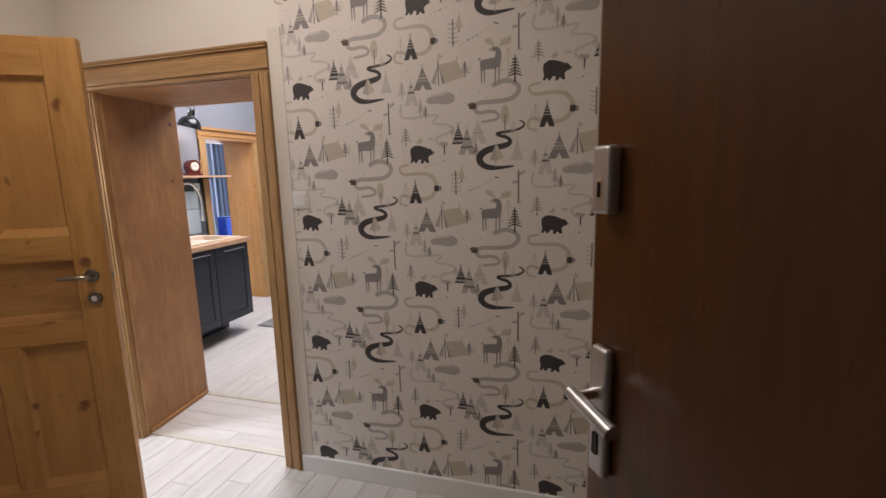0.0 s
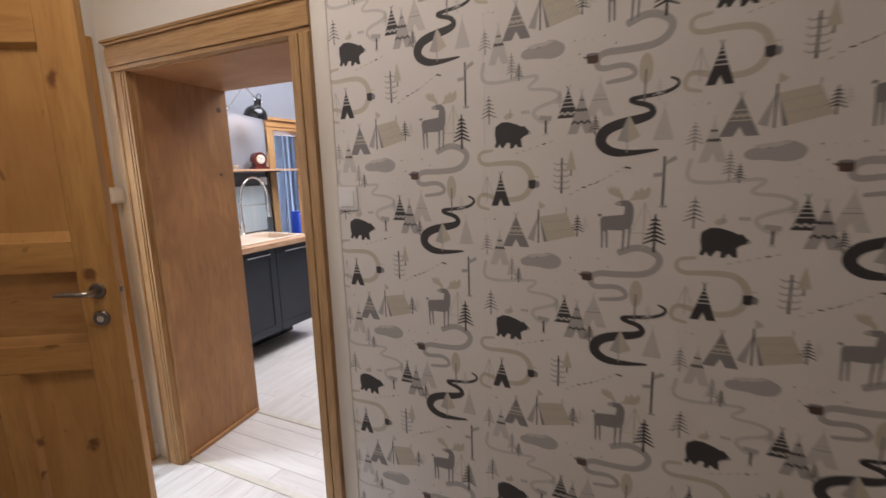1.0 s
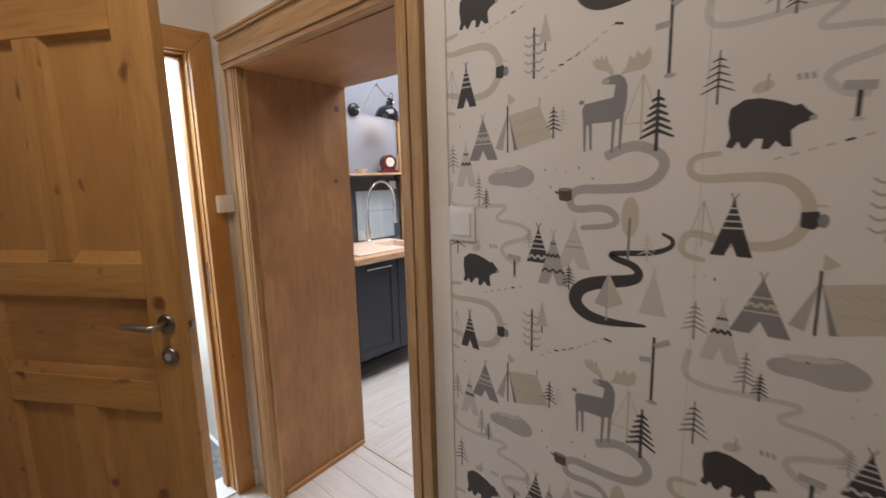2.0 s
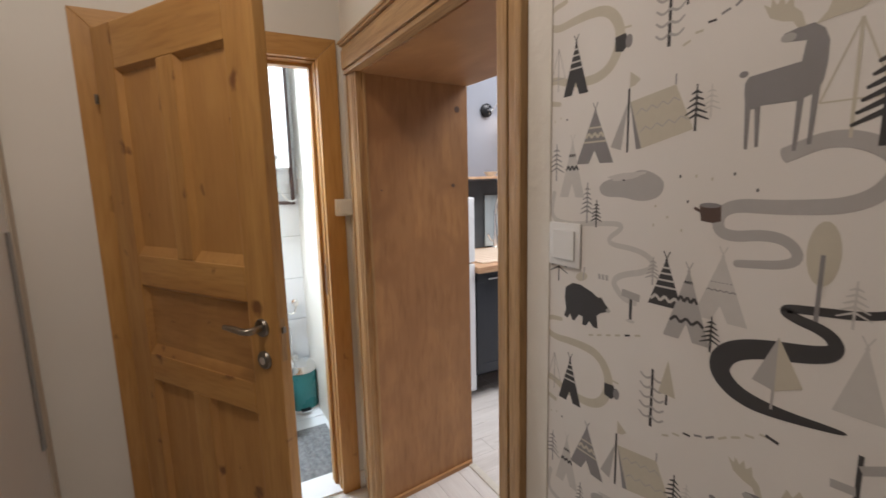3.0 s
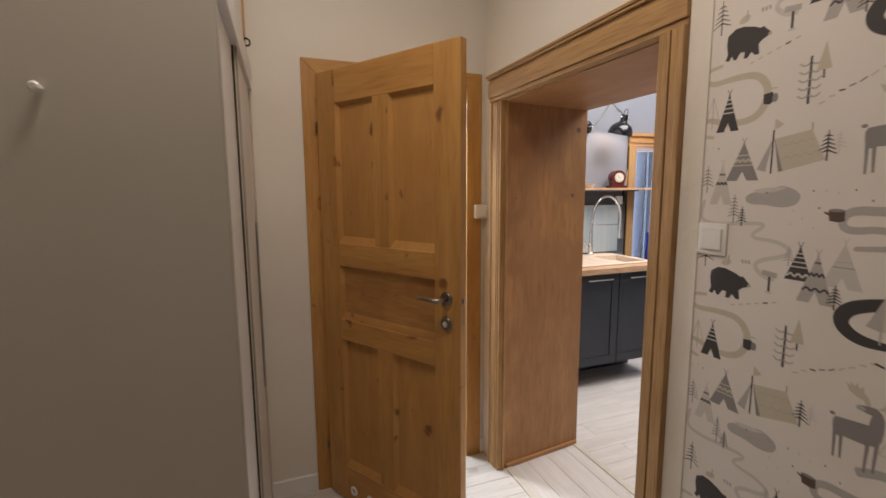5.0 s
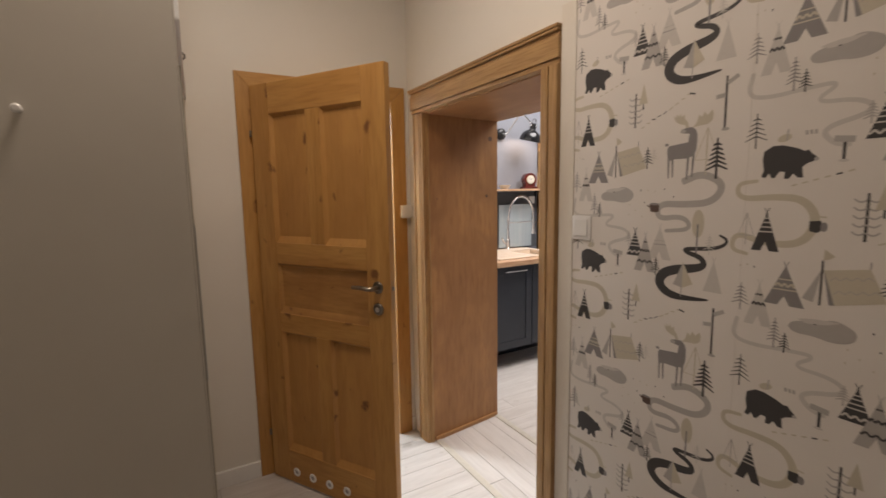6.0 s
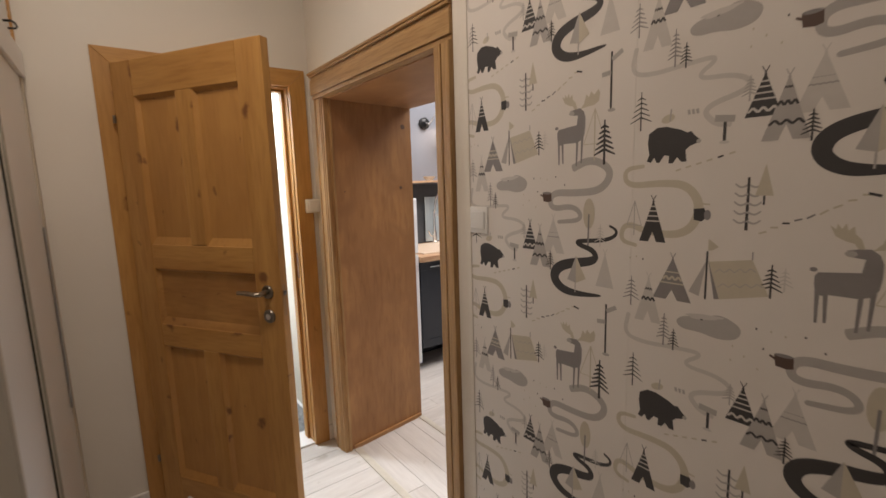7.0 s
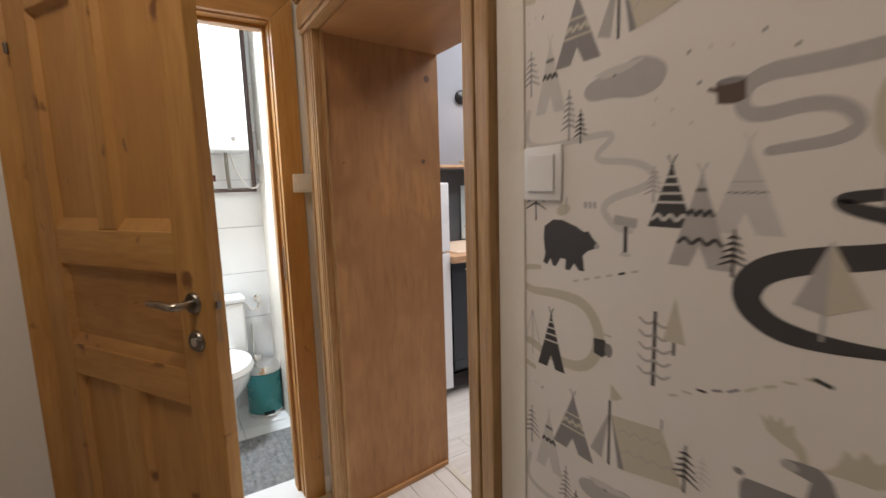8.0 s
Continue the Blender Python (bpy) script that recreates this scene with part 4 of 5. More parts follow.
def base_unit(y0, y1, drop=0.0):
    u = thing("base_cabinet", (KX, y0, 0), "blue-black panelled kitchen base cabinet with a bar pull", "cabinet", "base cabinets under the worktop")
    w, d = y1 - y0, CF - KX
    part("body", boxes((0.002, 0.002, 0.17, d - 0.022, w - 0.002, 0.858)), NAVY, u)
    part("plinth", boxes((0.05, 0.002, 0.0, d - 0.30, w - 0.002, 0.168)), NAVY, u)
    bm = bmesh.new()
    g = 0.0025
    box(bm, d - 0.020, g, 0.172, d - 0.006, w - g, 0.855)
    door = part("door", bm, NAVY, u)
    for nm, a in (("rail", (g, 0.172, w - g, 0.235)), ("rail", (g, 0.790, w - g, 0.855)), ("stile", (g, 0.2352, g + 0.062, 0.7898)), ("stile", (w - g - 0.062, 0.2352, w - g, 0.7898))):
        part(nm, boxes((d - 0.0058, a[0], a[1], d, a[2], a[3]), bevel=0.0015), NAVY, door)
    bm = bmesh.new()
    box(bm, d + 0.022, 0.075, 0.812, d + 0.030, w - 0.075, 0.822, 0.002)
    box(bm, d, 0.085, 0.813, d + 0.024, 0.095, 0.821)
    box(bm, d, w - 0.095, 0.813, d + 0.024, w - 0.085, 0.821)
    part("pull", bm, STEEL, door, "slim steel bar pull")
    return u


base_unit(CY0, 4.335)
base_unit(4.337, CY1)
WT0, WT1, HX0, HX1, HY0, HY1 = KX + 0.001, CF + 0.032, KX + 0.21, KX + 0.56, 4.44, 4.70
wt = tagged(part("worktop", boxes((WT0, CY0 - 0.004, 0.860, WT1, HY0, 0.899), (WT0, HY1, 0.860, WT1, CY1 + 0.012, 0.899), (WT0, HY0 + 0.0005, 0.860, HX0, HY1 - 0.0005, 0.899), (HX1, HY0 + 0.0005, 0.860, WT1, HY1 - 0.0005, 0.899), bevel=0.001), WORKTOP), "light beech kitchen worktop", "worktop")
sink = thing("kitchen_sink", (KX, 0, 0.899), "sand-coloured composite sink with a drainer", "sink")
bm = bmesh.new()
# rim with a drainer, and a sunk bowl on the far side
box(bm, 0.10, 4.05, 0.0005, 0.60, 4.40, 0.010, 0.003)
for a in ((0.10, 4.40, 0.60, 4.44), (0.10, 4.70, 0.60, 4.735), (0.10, 4.44, 0.21, 4.70), (0.56, 4.44, 0.60, 4.70)):
    box(bm, a[0], a[1], 0.0005, a[2], a[3], 0.010, 0.002)
part("rim", bm, SINK, sink)
bm = bmesh.new()
for k in range(6):
    box(bm, 0.20 + 0.06 * k, 4.08, 0.0102, 0.225 + 0.06 * k, 4.37, 0.0125, 0.001)
part("drainer_ribs", bm, SINK, sink)
part("bowl", boxes((0.211, 4.441, -0.0385, 0.559, 4.699, -0.034), (0.211, 4.441, -0.034, 0.222, 4.699, 0.009), (0.548, 4.441, -0.034, 0.559, 4.699, 0.009), (0.222, 4.441, -0.034, 0.548, 4.452, 0.009), (0.222, 4.688, -0.034, 0.548, 4.699, 0.009), bevel=0.002), SINK, sink)
bm = bmesh.new()
lathe(bm, [(0.022, -0.0338), (0.022, -0.031), (0.010, -0.0305)], (0.46, 4.57, 0), 18)
part("drain", bm, BLACKM, sink, "dark drain plug", True)

tap = thing("kitchen_tap", (KX + 0.12, 4.505, 0.909), "tall chrome spring kitchen tap", "tap")
bm = bmesh.new()
lathe(bm, [(0.027, 0.0), (0.027, 0.012), (0.020, 0.016), (0.020, 0.10), (0.014, 0.105), (0.011, 0.30)], (0, 0, 0), 20)
part("base", bm, STEEL, tap, "", True)
bm = bmesh.new()
tube(bm, [(0, -0.015, 0.055), (0.01, -0.055, 0.07), (0.01, -0.075, 0.115)], 0.007, 10, 1)
part("lever", bm, STEEL, tap, "", True)
bm = bmesh.new()
arc = [(0.01, 0.15 - 0.15 * math.cos(a), 0.30 + 0.195 * math.sin(a)) for a in (k * math.pi / 12 for k in range(13))]
tube(bm, [(0, 0, 0.27)] + arc + [(0.01, 0.30, 0.25)], 0.0105, 10, 1)
part("spring_hose", bm, STEEL, tap, "", True)
bm = bmesh.new()
for k in range(13, 34):
    a = math.pi * k / 33
    c = Vector((0.01, 0.15 - 0.15 * math.cos(a), 0.30 + 0.195 * math.sin(a)))
    d = Vector((0, math.sin(a), math.cos(a)))
    tube(bm, [c - d * 0.0025, c + d * 0.0025], 0.0145, 10, 0)
part("coil", bm, STEEL, tap, "", True)
bm = bmesh.new()
lathe(bm, [(0.026, 0.130), (0.024, 0.15), (0.016, 0.215), (0.014, 0.27)], (0.01, 0.30, 0), 16)
part("spray_head", bm, STEEL, tap, "", True)
bm = bmesh.new()
tube(bm, [(0, 0, 0.250), (0.01, 0.30, 0.250)], 0.006, 8, 0)
part("holder_arm", bm, STEEL, tap, "", True)

structure("trim_splashback", boxes((KX, 3.60, 0.900, KX + 0.008, 4.955, 1.440)), SPLASH, "anthracite splashback panel above the worktop", "trim")
gb = tagged(part("glass_board", boxes((KX + 0.020, 4.47, 0.9105, KX + 0.028, 4.87, 1.325), bevel=0.002), GLASS), "glass board with painted reflections leaning on the splashback", "glass board")
shelf = thing("wall_shelf", (KX, 4.20, 1.455), "thin wooden wall shelf above the sink", "shelf")
part("board", boxes((0.009, -0.45, 0.0, 0.205, 0.95, 0.018), bevel=0.002), WORKTOP, shelf)
for yy in (-0.1, 0.72):
    part("bracket", boxes((0.0085, yy, -0.10, 0.016, yy + 0.022, -0.001), (0.0162, yy, -0.010, 0.18, yy + 0.022, -0.001), bevel=0.001), BLACKM, shelf, "black steel bracket")
sock = thing("wall_socket", (KX + 0.0082, 4.885, 1.365), "white wall socket beneath the shelf", "socket")
bm = bmesh.new()
box(bm, 0.0, -0.036, -0.036, 0.010, 0.036, 0.036, 0.003)
part("plate", bm, WHITEP, sock)
clock = thing("mantel_clock", (KX + 0.11, 4.760, 1.4735), "burgundy wooden mantel clock with a white dial", "clock", rz=-14)
bm = bmesh.new()
box(bm, -0.042, -0.070, 0.0, 0.052, 0.070, 0.020, 0.004)
part("plinth", bm, BURG, clock)
bm = bmesh.new()
prof = [(-0.050, 0.0205), (0.050, 0.0205)] + [(0.062 * math.cos(a), 0.086 + 0.062 * math.sin(a)) for a in (-0.62 + k * (math.pi + 1.24) / 26 for k in range(27))]
shell(bm, [[(x, q, z) for q, z in prof] for x in (-0.035, 0.040)])
part("case", bm, BURG, clock, "", False)
bm = bmesh.new()
lathe(bm, [(0.040, 0.0402), (0.040, 0.046), (0.034, 0.048)], (0, 0, 0.086), 28, "x")
dial = part("bezel", bm, BRASS, clock, "", True)
bm = bmesh.new()
lathe(bm, [(0.033, 0.0482), (0.033, 0.0492)], (0, 0, 0.086), 28, "x")
part("dial", bm, DIAL, dial, "white enamel dial")
bm = bmesh.new()
for a, r in ((0.5, 0.018), (2.3, 0.026)):
    ca, sa = math.cos(a), math.sin(a)
    tube(bm, [(0.0502, 0, 0.086), (0.0502, r * ca, 0.086 + r * sa)], 0.0014, 6, 0)
part("pointer", bm, BLACKM, dial)
stick = thing("wooden_stick", (KX + 0.10, 4.905, 1.4735), "thin pale stick leaning beside the clock", "stick")
bm = bmesh.new()
tube(bm, [(0.0, -0.03, 0.003), (-0.06, 0.035, 0.155)], 0.004, 8, 0)
part("rod", bm, CASE_V, stick)
dish = thing("glass_dish", (KX + 0.11, 4.47, 1.4735), "small clear dish on the shelf", "dish")
bm = bmesh.new()
lathe(bm, [(0.030, 0.0), (0.055, 0.035), (0.051, 0.035), (0.028, 0.004)], (0, 0, 0), 20, cap=False)
part("bowl", bm, DIAL, dish, "", True)

# swing-arm wall lamp
lamp = thing("wall_lamp", (KX, 4.505, 1.985), "black enamel swing-arm wall lamp with chrome joints", "lamp")
bm = bmesh.new()
lathe(bm, [(0.052, 0.0005), (0.052, 0.022), (0.040, 0.034), (0.012, 0.038)], (0, 0, 0), 28, "x")
part("wall_rose", bm, BLACKM, lamp, "", True)
bm = bmesh.new()
tube(bm, [(0.036, 0, 0), (0.075, 0.01, 0.0)], 0.009, 10, 0)
tube(bm, [(0.07, 0.008, -0.02), (0.20, 0.085, 0.175)], 0.0055, 10, 0)
part("lower_arm", bm, STEEL, lamp, "chrome arm", True)
bm = bmesh.new()
lathe(bm, [(0.004, -0.012), (0.013, -0.006), (0.013, 0.006), (0.004, 0.012)], (0.20, 0.085, 0.178), 14)
tube(bm, [(0.20, 0.085, 0.178), (0.20, 0.215, 0.080)], 0.0075, 10, 0)
part("upper_arm", bm, STEEL, lamp, "chrome arm", True)
bm = bmesh.new()
tilt = Matrix.Translation((0.20, 0.219, 0.032)) @ Matrix.Rotation(radians(13), 4, "Y") @ Matrix.Rotation(radians(-6), 4, "X")
lathe(bm, [(0.016, 0.055), (0.027, 0.050), (0.029, 0.0), (0.036, -0.008), (0.058, -0.020), (0.078, -0.038), (0.092, -0.064), (0.099, -0.094), (0.102, -0.108), (0.098, -0.107), (0.088, -0.065), (0.074, -0.041), (0.054, -0.024), (0.034, -0.013)], (0, 0, 0), 30, cap=False)
bmesh.ops.transform(bm, matrix=tilt, verts=bm.verts[:])
sh = part("shade", bm, ENAMEL, lamp, "glossy black shade", True)
for side in (-1, 1):
    bm = bmesh.new()
    lathe(bm, [(0.004, 0.027), (0.009, 0.030), (0.011, 0.036), (0.009, 0.042), (0.003, 0.045)], (0, 0, 0), 14, "x")
    bmesh.ops.transform(bm, matrix=tilt @ Matrix.Translation((0, 0, 0.030)) @ Matrix.Rotation(radians(90 * side), 4, "Z"), verts=bm.verts[:])
    part("knob", bm, STEEL, sh, "chrome knob", True)
bm = bmesh.new()
tube(bm, [(-0.020, 0, 0.046), (-0.022, 0, 0.085), (0.0, 0, 0.100), (0.022, 0, 0.085), (0.020, 0, 0.046)], 0.003, 8, 2)
bmesh.ops.transform(bm, matrix=tilt, verts=bm.verts[:])
part("bail", bm, BLACKM, sh, "", True)
bm = bmesh.new()
lathe(bm, [(0.008, -0.015), (0.018, -0.03), (0.020, -0.045), (0.010, -0.060)], (0, 0, 0), 16)
bmesh.ops.transform(bm, matrix=tilt, verts=bm.verts[:])
part("bulb", bm, LAMP_GLASS, lamp, "warm lit bulb", True)

fr = thing("fridge", (KX, 3.60, 0), "white fridge beside the base cabinets", "fridge")
part("body", boxes((0.02, 0.0, 0.03, 0.60, 0.36, 1.345), bevel=0.006), FRIDGE, fr)
for a, b in ((0.06, 0.92), (0.93, 1.343)):
    part("door", boxes((0.604, 0.0, a, 0.655, 0.36, b), bevel=0.008), FRIDGE, fr)
part("foot", boxes((0.05, 0.02, 0.0, 0.55, 0.34, 0.029)), BLACKM, fr)

rug = thing("floor_grille_mat", (-1.60, 4.95, 0.0), "small dark striped mat on the kitchen floor", "mat")
bm = bmesh.new()
box(bm, -0.22, -0.14, 0.001, 0.22, 0.14, 0.010, 0.003)
part("weave", bm, RUGM, rug)

# second doorway
dw = thing("door_3", (KX, 0, 0), "pine casing and lining of the far doorway", "doorway", kind="structure")
part("casing_left", boxes((0.001, D0 - 0.085, 0, 0.022, D0, DH), (0.001, D0 - 0.085, 0, 0.032, D0 - 0.060, DH), bevel=0.003), CASE_V, dw)
part("casing_right", boxes((0.001, D1, 0, 0.022, D1 + 0.085, DH), (0.001, D1 + 0.060, 0, 0.032, D1 + 0.085, DH), bevel=0.003), CASE_V, dw)
part("casing_head", boxes((0.001, D0 - 0.085, DH, 0.022, D1 + 0.085, DH + 0.09), (0.001, D0 - 0.095, DH + 0.088, 0.040, D1 + 0.095, DH + 0.115), (0.001, D0 - 0.085, DH + 0.03, 0.030, D1 + 0.085, DH + 0.055), bevel=0.003), CASE_Y, dw)
part("lining_left", boxes((-0.40, D0 - 0.018, 0, 0.0, D0 + 0.002, DH)), PINE_V, dw)
part("lining_right", boxes((-0.40, D1 - 0.002, 0, 0.0, D1 + 0.018, DH)), PINE_V, dw)
part("lining_head", boxes((-0.40, D0 + 0.003, DH - 0.002, 0.0, D1 - 0.003, DH + 0.018)), CASE_Y, dw)

# far room
win = thing("window_1", (-4.68, 1.0, 0), "tall white framed window with daylight behind it", "window", kind="structure")
part("window_frame", boxes((-0.04, 6.55, 0.55, 0.04, 6.61, 2.45), (-0.04, 7.69, 0.55, 0.04, 7.75, 2.45), (-0.04, 6.61, 0.55, 0.04, 7.69, 0.61), (-0.04, 6.61, 2.39, 0.04, 7.69, 2.45),
                           (-0.035, 7.12, 0.61, 0.035, 7.18, 2.39), (-0.03, 6.61, 1.75, 0.03, 7.12, 1.79), (-0.03, 7.18, 1.75, 0.03, 7.69, 1.79), bevel=0.004), WHITEP, win)
part("window_sill", boxes((-0.02, 6.5, 0.50, 0.18, 7.8, 0.545), bevel=0.005), WHITEP, win)
cur = thing("curtain", (-4.45, 7.36, 0), "slate blue curtain between pale panels added for daylight", "curtain")
# The two pale panels are added; they stand in for daylight beside the cloth.
for y0, y1, mat, what in ((-0.20, -0.03, PALE_STRIP, "daylight_panel"), (-0.025, 0.36, CURT, "cloth"), (0.365, 0.50, PALE_STRIP, "daylight_panel")):
    bm = bmesh.new()
    n = int((y1 - y0) * 110)
    ring = [(0.045 * math.sin(y * 60.0) + 0.012 * math.sin(y * 185.0 + 0.6), y) for y in (y0 + (y1 - y0) * k / n for k in range(n + 1))]
    pts = ring + [(x - 0.006, y) for x, y in reversed(ring)]
    shell(bm, [[(x, y, z) for x, y in pts] for z in (0.03, 0.8, 1.6, 2.40)])
    part(what, bm, mat, cur, "pale panel standing in for daylight" if mat is PALE_STRIP else "", True)
bm = bmesh.new()
tube(bm, [(0.02, -1.2, 2.42), (0.02, 0.52, 2.42)], 0.012, 10, 0)
part("rod", bm, BLACKM, cur, "", True)
ch = thing("blue_chair", (-3.80, 6.60, 0), "royal blue velvet chair with a curved back", "chair", rz=-35)
bm = bmesh.new()
box(bm, -0.24, -0.23, 0.40, 0.24, 0.23, 0.49, 0.03, 3)
part("seat", bm, BLUE, ch, "", True)
bm = bmesh.new()
shell(bm, [[(math.cos(a) * r0, -0.02 + math.sin(a) * r0, z) for a, r0 in [(math.pi * (0.08 + 0.84 * k / 14), 0.27) for k in range(15)] + [(math.pi * (0.92 - 0.84 * k / 14), 0.225) for k in range(15)]] for z in (0.47, 0.62, 0.80, 0.88)])
part("backrest", bm, BLUE, ch, "", True)
for sx in (-1, 1):
    for sy in (-1, 1):
        bm = bmesh.new()
        tube(bm, [(0.19 * sx, 0.18 * sy, 0.41), (0.22 * sx, 0.21 * sy, 0.0)], [0.016, 0.010], 10, 0)
        part("leg", bm, BLACKM, ch, "", True)

# ---- bathroom ----
tw, th = 0.60, 0.279
for iy in range(3):
    for iz in range(9):
        y1 = 3.058 - iy * tw
        bm = bmesh.new()
        box(bm, KX - 0.012, max(1.602, y1 - tw + 0.003), iz * th + 0.0015, KX, y1, min(2.548, (iz + 1) * th - 0.0015), 0.001, 1)
        part("tile", bm, TILE, bpy.data.objects["wall_bathroom_back"])
for ix in range(2):
    for iz in range(9):
        bm = bmesh.new()
        box(bm, KX + 0.001 + ix * 0.48, 3.050, iz * th + 0.0015, KX + 0.478 + ix * 0.472, 3.062, min(2.548, (iz + 1) * th - 0.0015), 0.001, 1)
        part("tile", bm, TILE, bpy.data.objects["wall_bathroom_side"])
bfl = structure("floor_bathroom", boxes((KX - 0.012, 1.6, -0.0115, BX - 0.145, 3.062, -0.004)), GROUT, "grey grouted bathroom floor", "floor")
for ix in range(3):
    for iy in range(5):
        part("tile", boxes((KX + ix * 0.32 + 0.0015, 1.6 + iy * 0.292 + 0.0015, -0.0040, KX + (ix + 1) * 0.317 - 0.0015, 1.6 + (iy + 1) * 0.292 - 0.0015, 0.002)), TILE, bfl)

boil = thing("gas_boiler", (KX, 2.50, 1.545), "white wall-hung gas boiler", "boiler")
bm = bmesh.new()
box(bm, 0.002, 0.0, 0.0, 0.235, 0.44, 0.80, 0.012, 3)
bb = part("casing", bm, FRIDGE, boil, "", True)
part("panel_groove", boxes((0.2352, 0.01, 0.165, 0.2358, 0.43, 0.168)), GROUT, bb)
bm = bmesh.new()
lathe(bm, [(0.012, 0.2352), (0.012, 0.242), (0.004, 0.243)], (0, 0.365, 0.065), 18, "x")
part("dial_knob", bm, ALU, bb, "", True)
for yy, mt in ((0.245, BRASS), (0.335, SATIN), (0.16, SATIN)):
    bm = bmesh.new()
    tube(bm, [(0.10, yy, -0.001), (0.10, yy, -0.10), (0.06, yy + 0.01, -0.205)], 0.010, 10, 1)
    part("connection", bm, mt, boil, "", True)
bm = bmesh.new()
tube(bm, [(0.12, 0.255, -0.125), (0.12, 0.255, -0.16)], 0.017, 10, 0)
part("tap_grip", bm, BURG, boil, "red valve grip", True)
gp = thing("gas_pipe", (KX, 2.985, 1.335), "brown painted pipe running up the tiled wall", "pipe")
bm = bmesh.new()
tube(bm, [(0.022, -0.48, 0.0), (0.022, 0.0, 0.0)], 0.011, 10, 0)
part("level_run", bm, PIPE, gp, "", True)
bm = bmesh.new()
tube(bm, [(0.024, 0.0, -0.012), (0.024, 0.0, 1.205)], 0.012, 10, 0)
part("riser", bm, PIPE, gp, "", True)
cab = thing("boiler_cable", (KX + 0.02, 2.86, 1.545), "white cable hanging below the boiler", "cable")
bm = bmesh.new()
tube(bm, [(0.06, 0.0, -0.002), (0.04, 0.03, -0.12), (0.03, 0.10, -0.215), (0.03, 0.17, -0.17), (0.03, 0.185, -0.06)], 0.0055, 8, 2)
part("cord", bm, WHITEP, cab, "", True)
bm = bmesh.new()
box(bm, 0.0, 0.150, -0.065, 0.05, 0.190, 0.02, 0.006)
part("plug", bm, WHITEP, cab)

wc = thing("toilet", (KX + 0.02, 2.66, 0), "white ceramic toilet with a closed seat", "toilet")
bm = bmesh.new()
box(bm, 0.002, -0.19, 0.40, 0.17, 0.19, 0.70, 0.02, 3)
part("tank", bm, CERAMIC, wc, "", True)
bm = bmesh.new()
box(bm, 0.0, -0.197, 0.701, 0.178, 0.197, 0.728, 0.008, 2)
part("tank_lid", bm, CERAMIC, wc, "", True)


def oval(cx, rx, ry, z, n=28):
    return [(cx + rx * math.cos(2 * math.pi * k / n), ry * math.sin(2 * math.pi * k / n), z) for k in range(n)]


bm = bmesh.new()
shell(bm, [oval(0.24, 0.15, 0.105, 0.002), oval(0.24, 0.145, 0.095, 0.10), oval(0.27, 0.15, 0.105, 0.22), oval(0.33, 0.21, 0.165, 0.33), oval(0.345, 0.225, 0.180, 0.395)])
part("bowl", bm, CERAMIC, wc, "", True)
bm = bmesh.new()
shell(bm, [oval(0.345, 0.225, 0.182, 0.397), oval(0.345, 0.232, 0.188, 0.410), oval(0.345, 0.222, 0.178, 0.438), oval(0.345, 0.12, 0.09, 0.448)])
part("seat_lid", bm, WHITEP, wc, "", True)
bn = thing("pedal_bin", (KX + 0.15, 2.925, 0.0), "teal pedal bin with a steel lid", "bin")
bm = bmesh.new()
lathe(bm, [(0.098, 0.028), (0.098, 0.262), (0.094, 0.266)], (0, 0, 0), 32)
part("drum", bm, TEAL, bn, "", True)
bm = bmesh.new()
lathe(bm, [(0.103, 0.002), (0.105, 0.010), (0.101, 0.027)], (0, 0, 0), 32)
part("base_ring", bm, STEEL, bn, "", True)
bm = bmesh.new()
lathe(bm, [(0.101, 0.268), (0.101, 0.285), (0.085, 0.308), (0.03, 0.318), (0.004, 0.319)], (0, 0, 0), 32)
part("lid", bm, STEEL, bn, "brushed steel lid", True)
part("pedal", boxes((0.090, -0.030, 0.030, 0.125, 0.030, 0.040), bevel=0.003), BLACKM, bn)
br = thing("toilet_brush", (KX + 0.045, 2.90, 0.0), "toilet brush in a steel holder", "brush")
bm = bmesh.new()
lathe(bm, [(0.036, 0.001), (0.040, 0.33), (0.036, 0.335)], (0, 0, 0), 20)
part("holder", bm, STEEL, br, "", True)
bm = bmesh.new()
tube(bm, [(0, 0, 0.33), (0, 0, 0.52)], 0.007, 10, 0)
part("stem", bm, STEEL, br, "", True)
vl = thing("supply_valve", (KX, 2.95, 0.675), "chrome supply valve and hose on the tiles", "valve")
bm = bmesh.new()
lathe(bm, [(0.024, 0.0005), (0.022, 0.008), (0.011, 0.012), (0.011, 0.04), (0.015, 0.045), (0.015, 0.06)], (0, 0, 0), 18, "x")
part("body", bm, STEEL, vl, "", True)
bm = bmesh.new()
tube(bm, [(0.03, 0.0, -0.008), (0.035, -0.005, -0.06), (0.035, -0.045, -0.07), (0.04, -0.075, -0.02), (0.05, -0.11, 0.0)], 0.006, 8, 2)
part("hose", bm, STEEL, vl, "", True)
mat = thing("bath_mat", (-1.77, 2.72, 0.002), "grey deep-pile bath mat with a rounded edge", "mat")
bm = bmesh.new()
N, Mm = 46, 46
grid = []
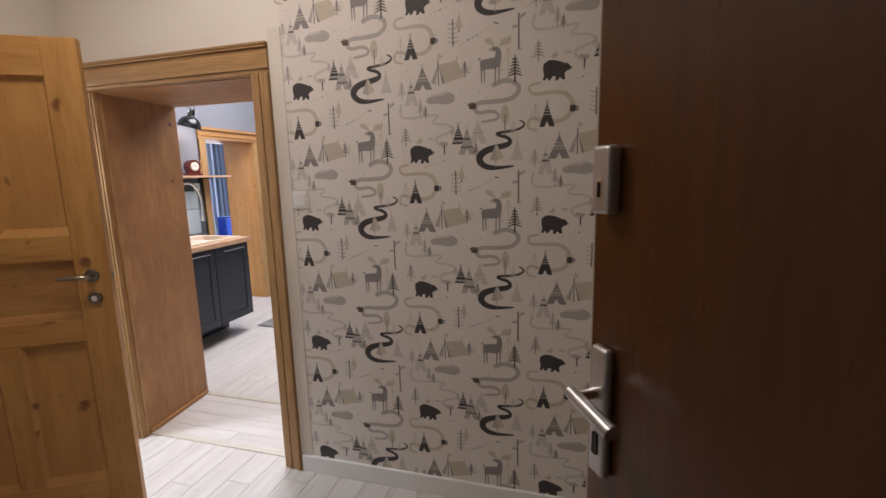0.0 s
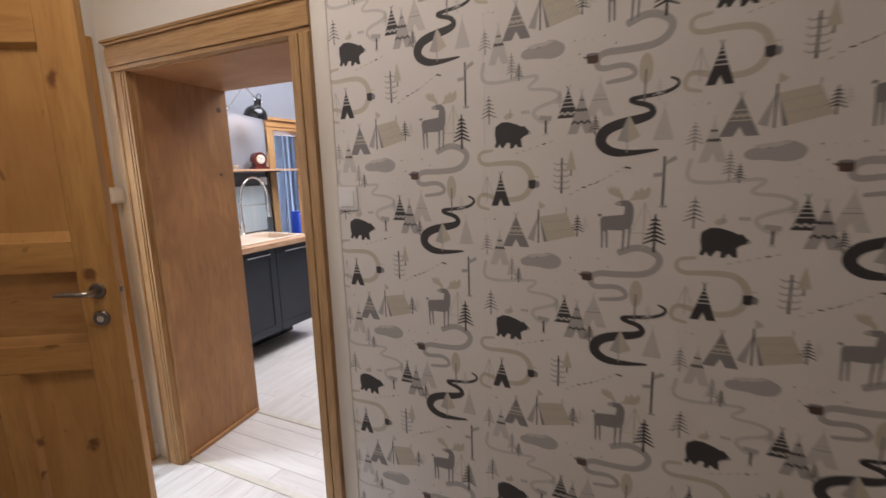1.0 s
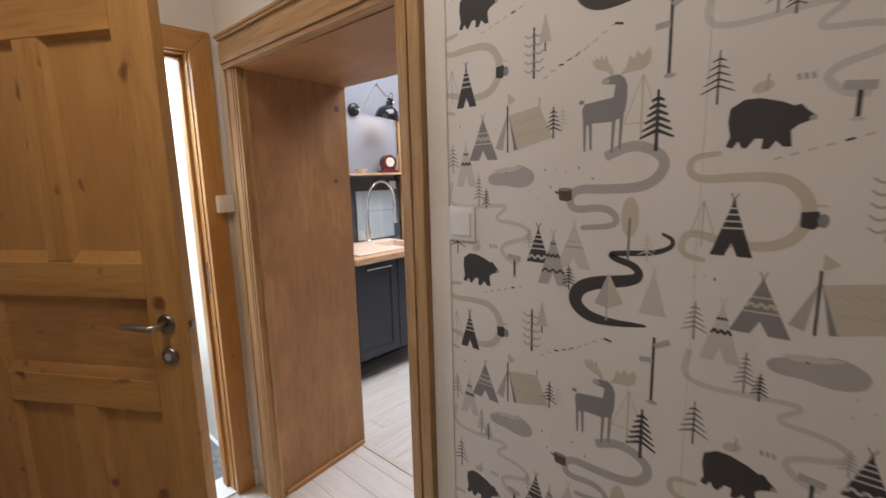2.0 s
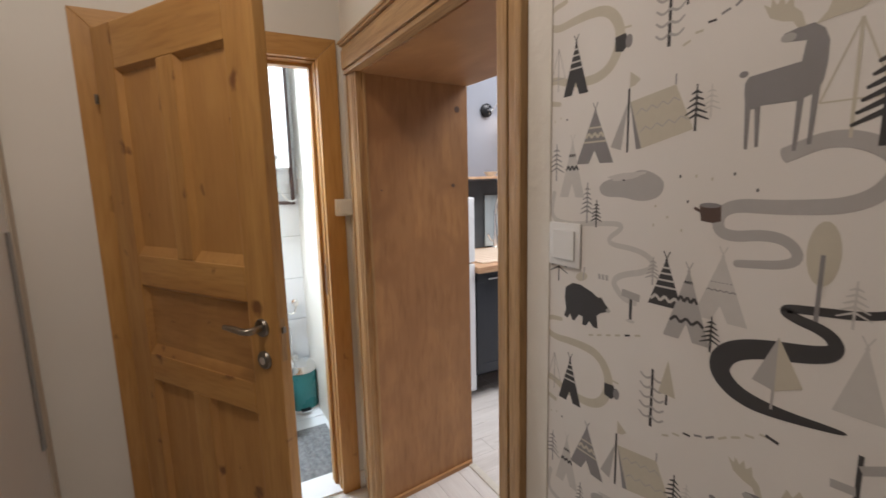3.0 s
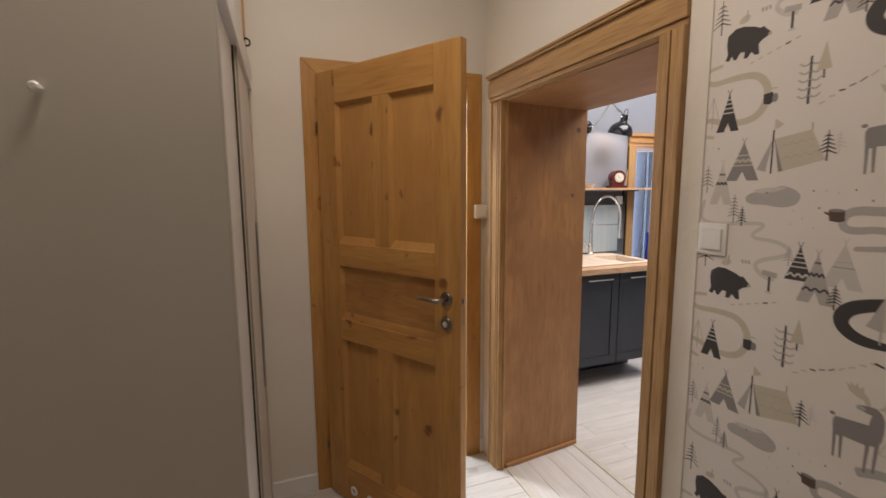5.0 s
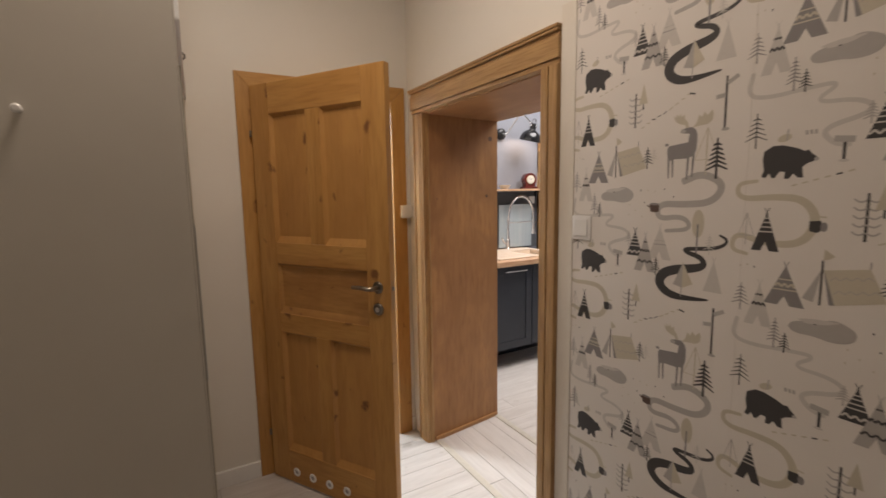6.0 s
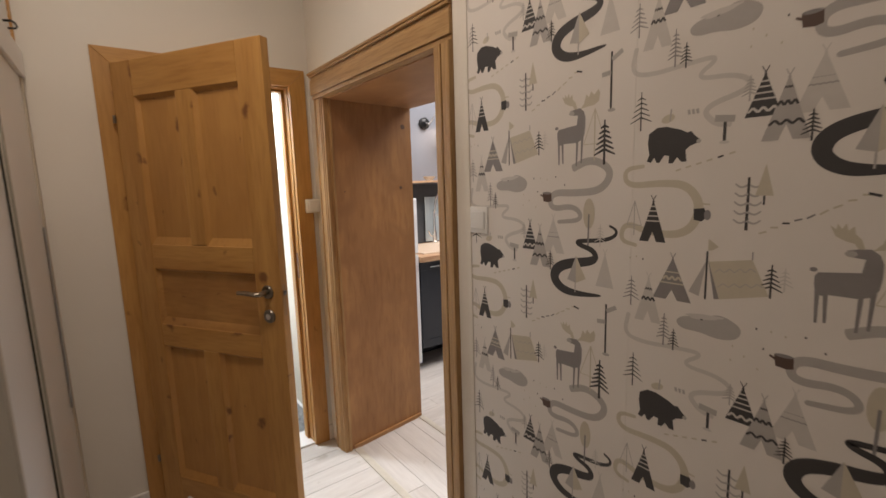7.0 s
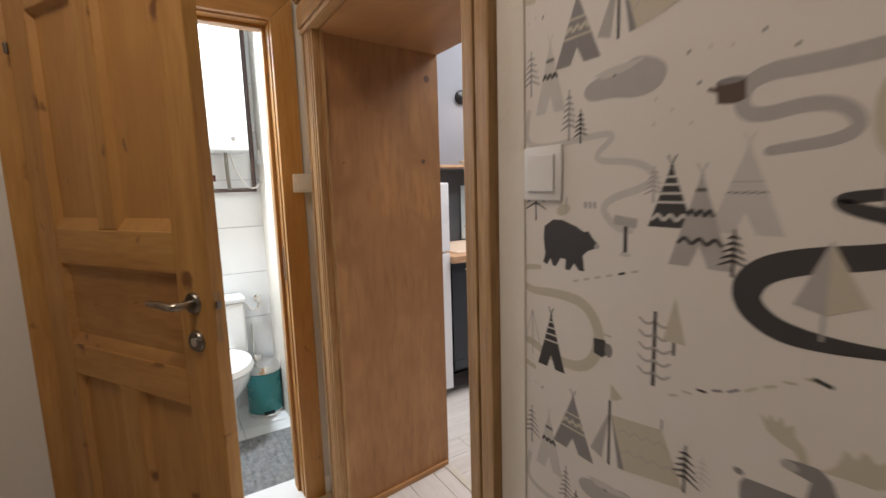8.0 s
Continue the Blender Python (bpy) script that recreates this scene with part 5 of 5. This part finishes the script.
for i in range(N + 1):
    row = []
    for j in range(Mm + 1):
        x, y = -0.245 + 0.49 * i / N, -0.30 + 0.58 * j / Mm
        e = min(1.0, 8 * min(i, N - i) / N) * min(1.0, 8 * min(j, Mm - j) / Mm)
        z = 0.004 + e * (0.016 + 0.010 * noise.noise((x * 55, y * 55, 0)) + 0.006 * math.sin(y * 150 + 3 * noise.noise((x * 9, y * 9, 3))))
        row.append(bm.verts.new((x, y, max(0.002, z))))
    grid.append(row)
for i in range(N):
    for j in range(Mm):
        bm.faces.new((grid[i][j], grid[i + 1][j], grid[i + 1][j + 1], grid[i][j + 1]))
part("shag", bm, MATG, mat, "", True)

# ---- floor planks, last ----
PW, PL, GAP = 0.132, 1.285, 0.0013
rng = random.Random(4)


def plank_mesh(length, width):
    bm = bmesh.new()
    box(bm, -length / 2 + GAP / 2, -width / 2 + GAP / 2, -0.012, length / 2 - GAP / 2, width / 2 - GAP / 2, 0.0, 0.0012, 1)
    me = bpy.data.meshes.new("plank")
    bm.to_mesh(me)
    bm.free()
    me.materials.append(PLANK)
    return me


cache = {}


def plank(x, y, length, width, turn):
    key = (round(length, 3), round(width, 3))
    if key not in cache:
        cache[key] = plank_mesh(*key)
    ob = new("plank", cache[key])
    ob.parent = floor
    ob.matrix_local = pose(x, y, 0.0, 0, 0, turn)


def lay(x0, y0, x1, y1, turn, offset=0.0):
    """Planks along x (turn 0) or y (turn 90), staggered and cut at the ends."""
    a0, a1, b0, b1 = (x0, x1, y0, y1) if turn == 0 else (y0, y1, x0, x1)
    b, k = b0, 0
    while b < b1 - 0.01:
        w = min(PW, b1 - b)
        a = a0 - ((offset + k * 0.47) % 1.0) * PL
        while a < a1:
            s, e = max(a, a0), min(a + PL, a1)
            if e - s > 0.03:
                c, d = (s + e) / 2, b + w / 2
                plank(*((c, d) if turn == 0 else (d, c)), e - s, w, turn)
            a += PL
        b += PW
        k += 1


lay(BX - 0.002, 1.02, 1.82, WALL_Y + 0.062, 90, 0.3)
lay(KL - 0.09, WALL_Y + 0.062, KR + 0.04, BACK_Y, 0, 0.55)
lay(KX, BACK_Y, 1.8, 6.98, 90, 0.1)
lay(-4.6, 4.1, KX, 9.0, 90, 0.7)
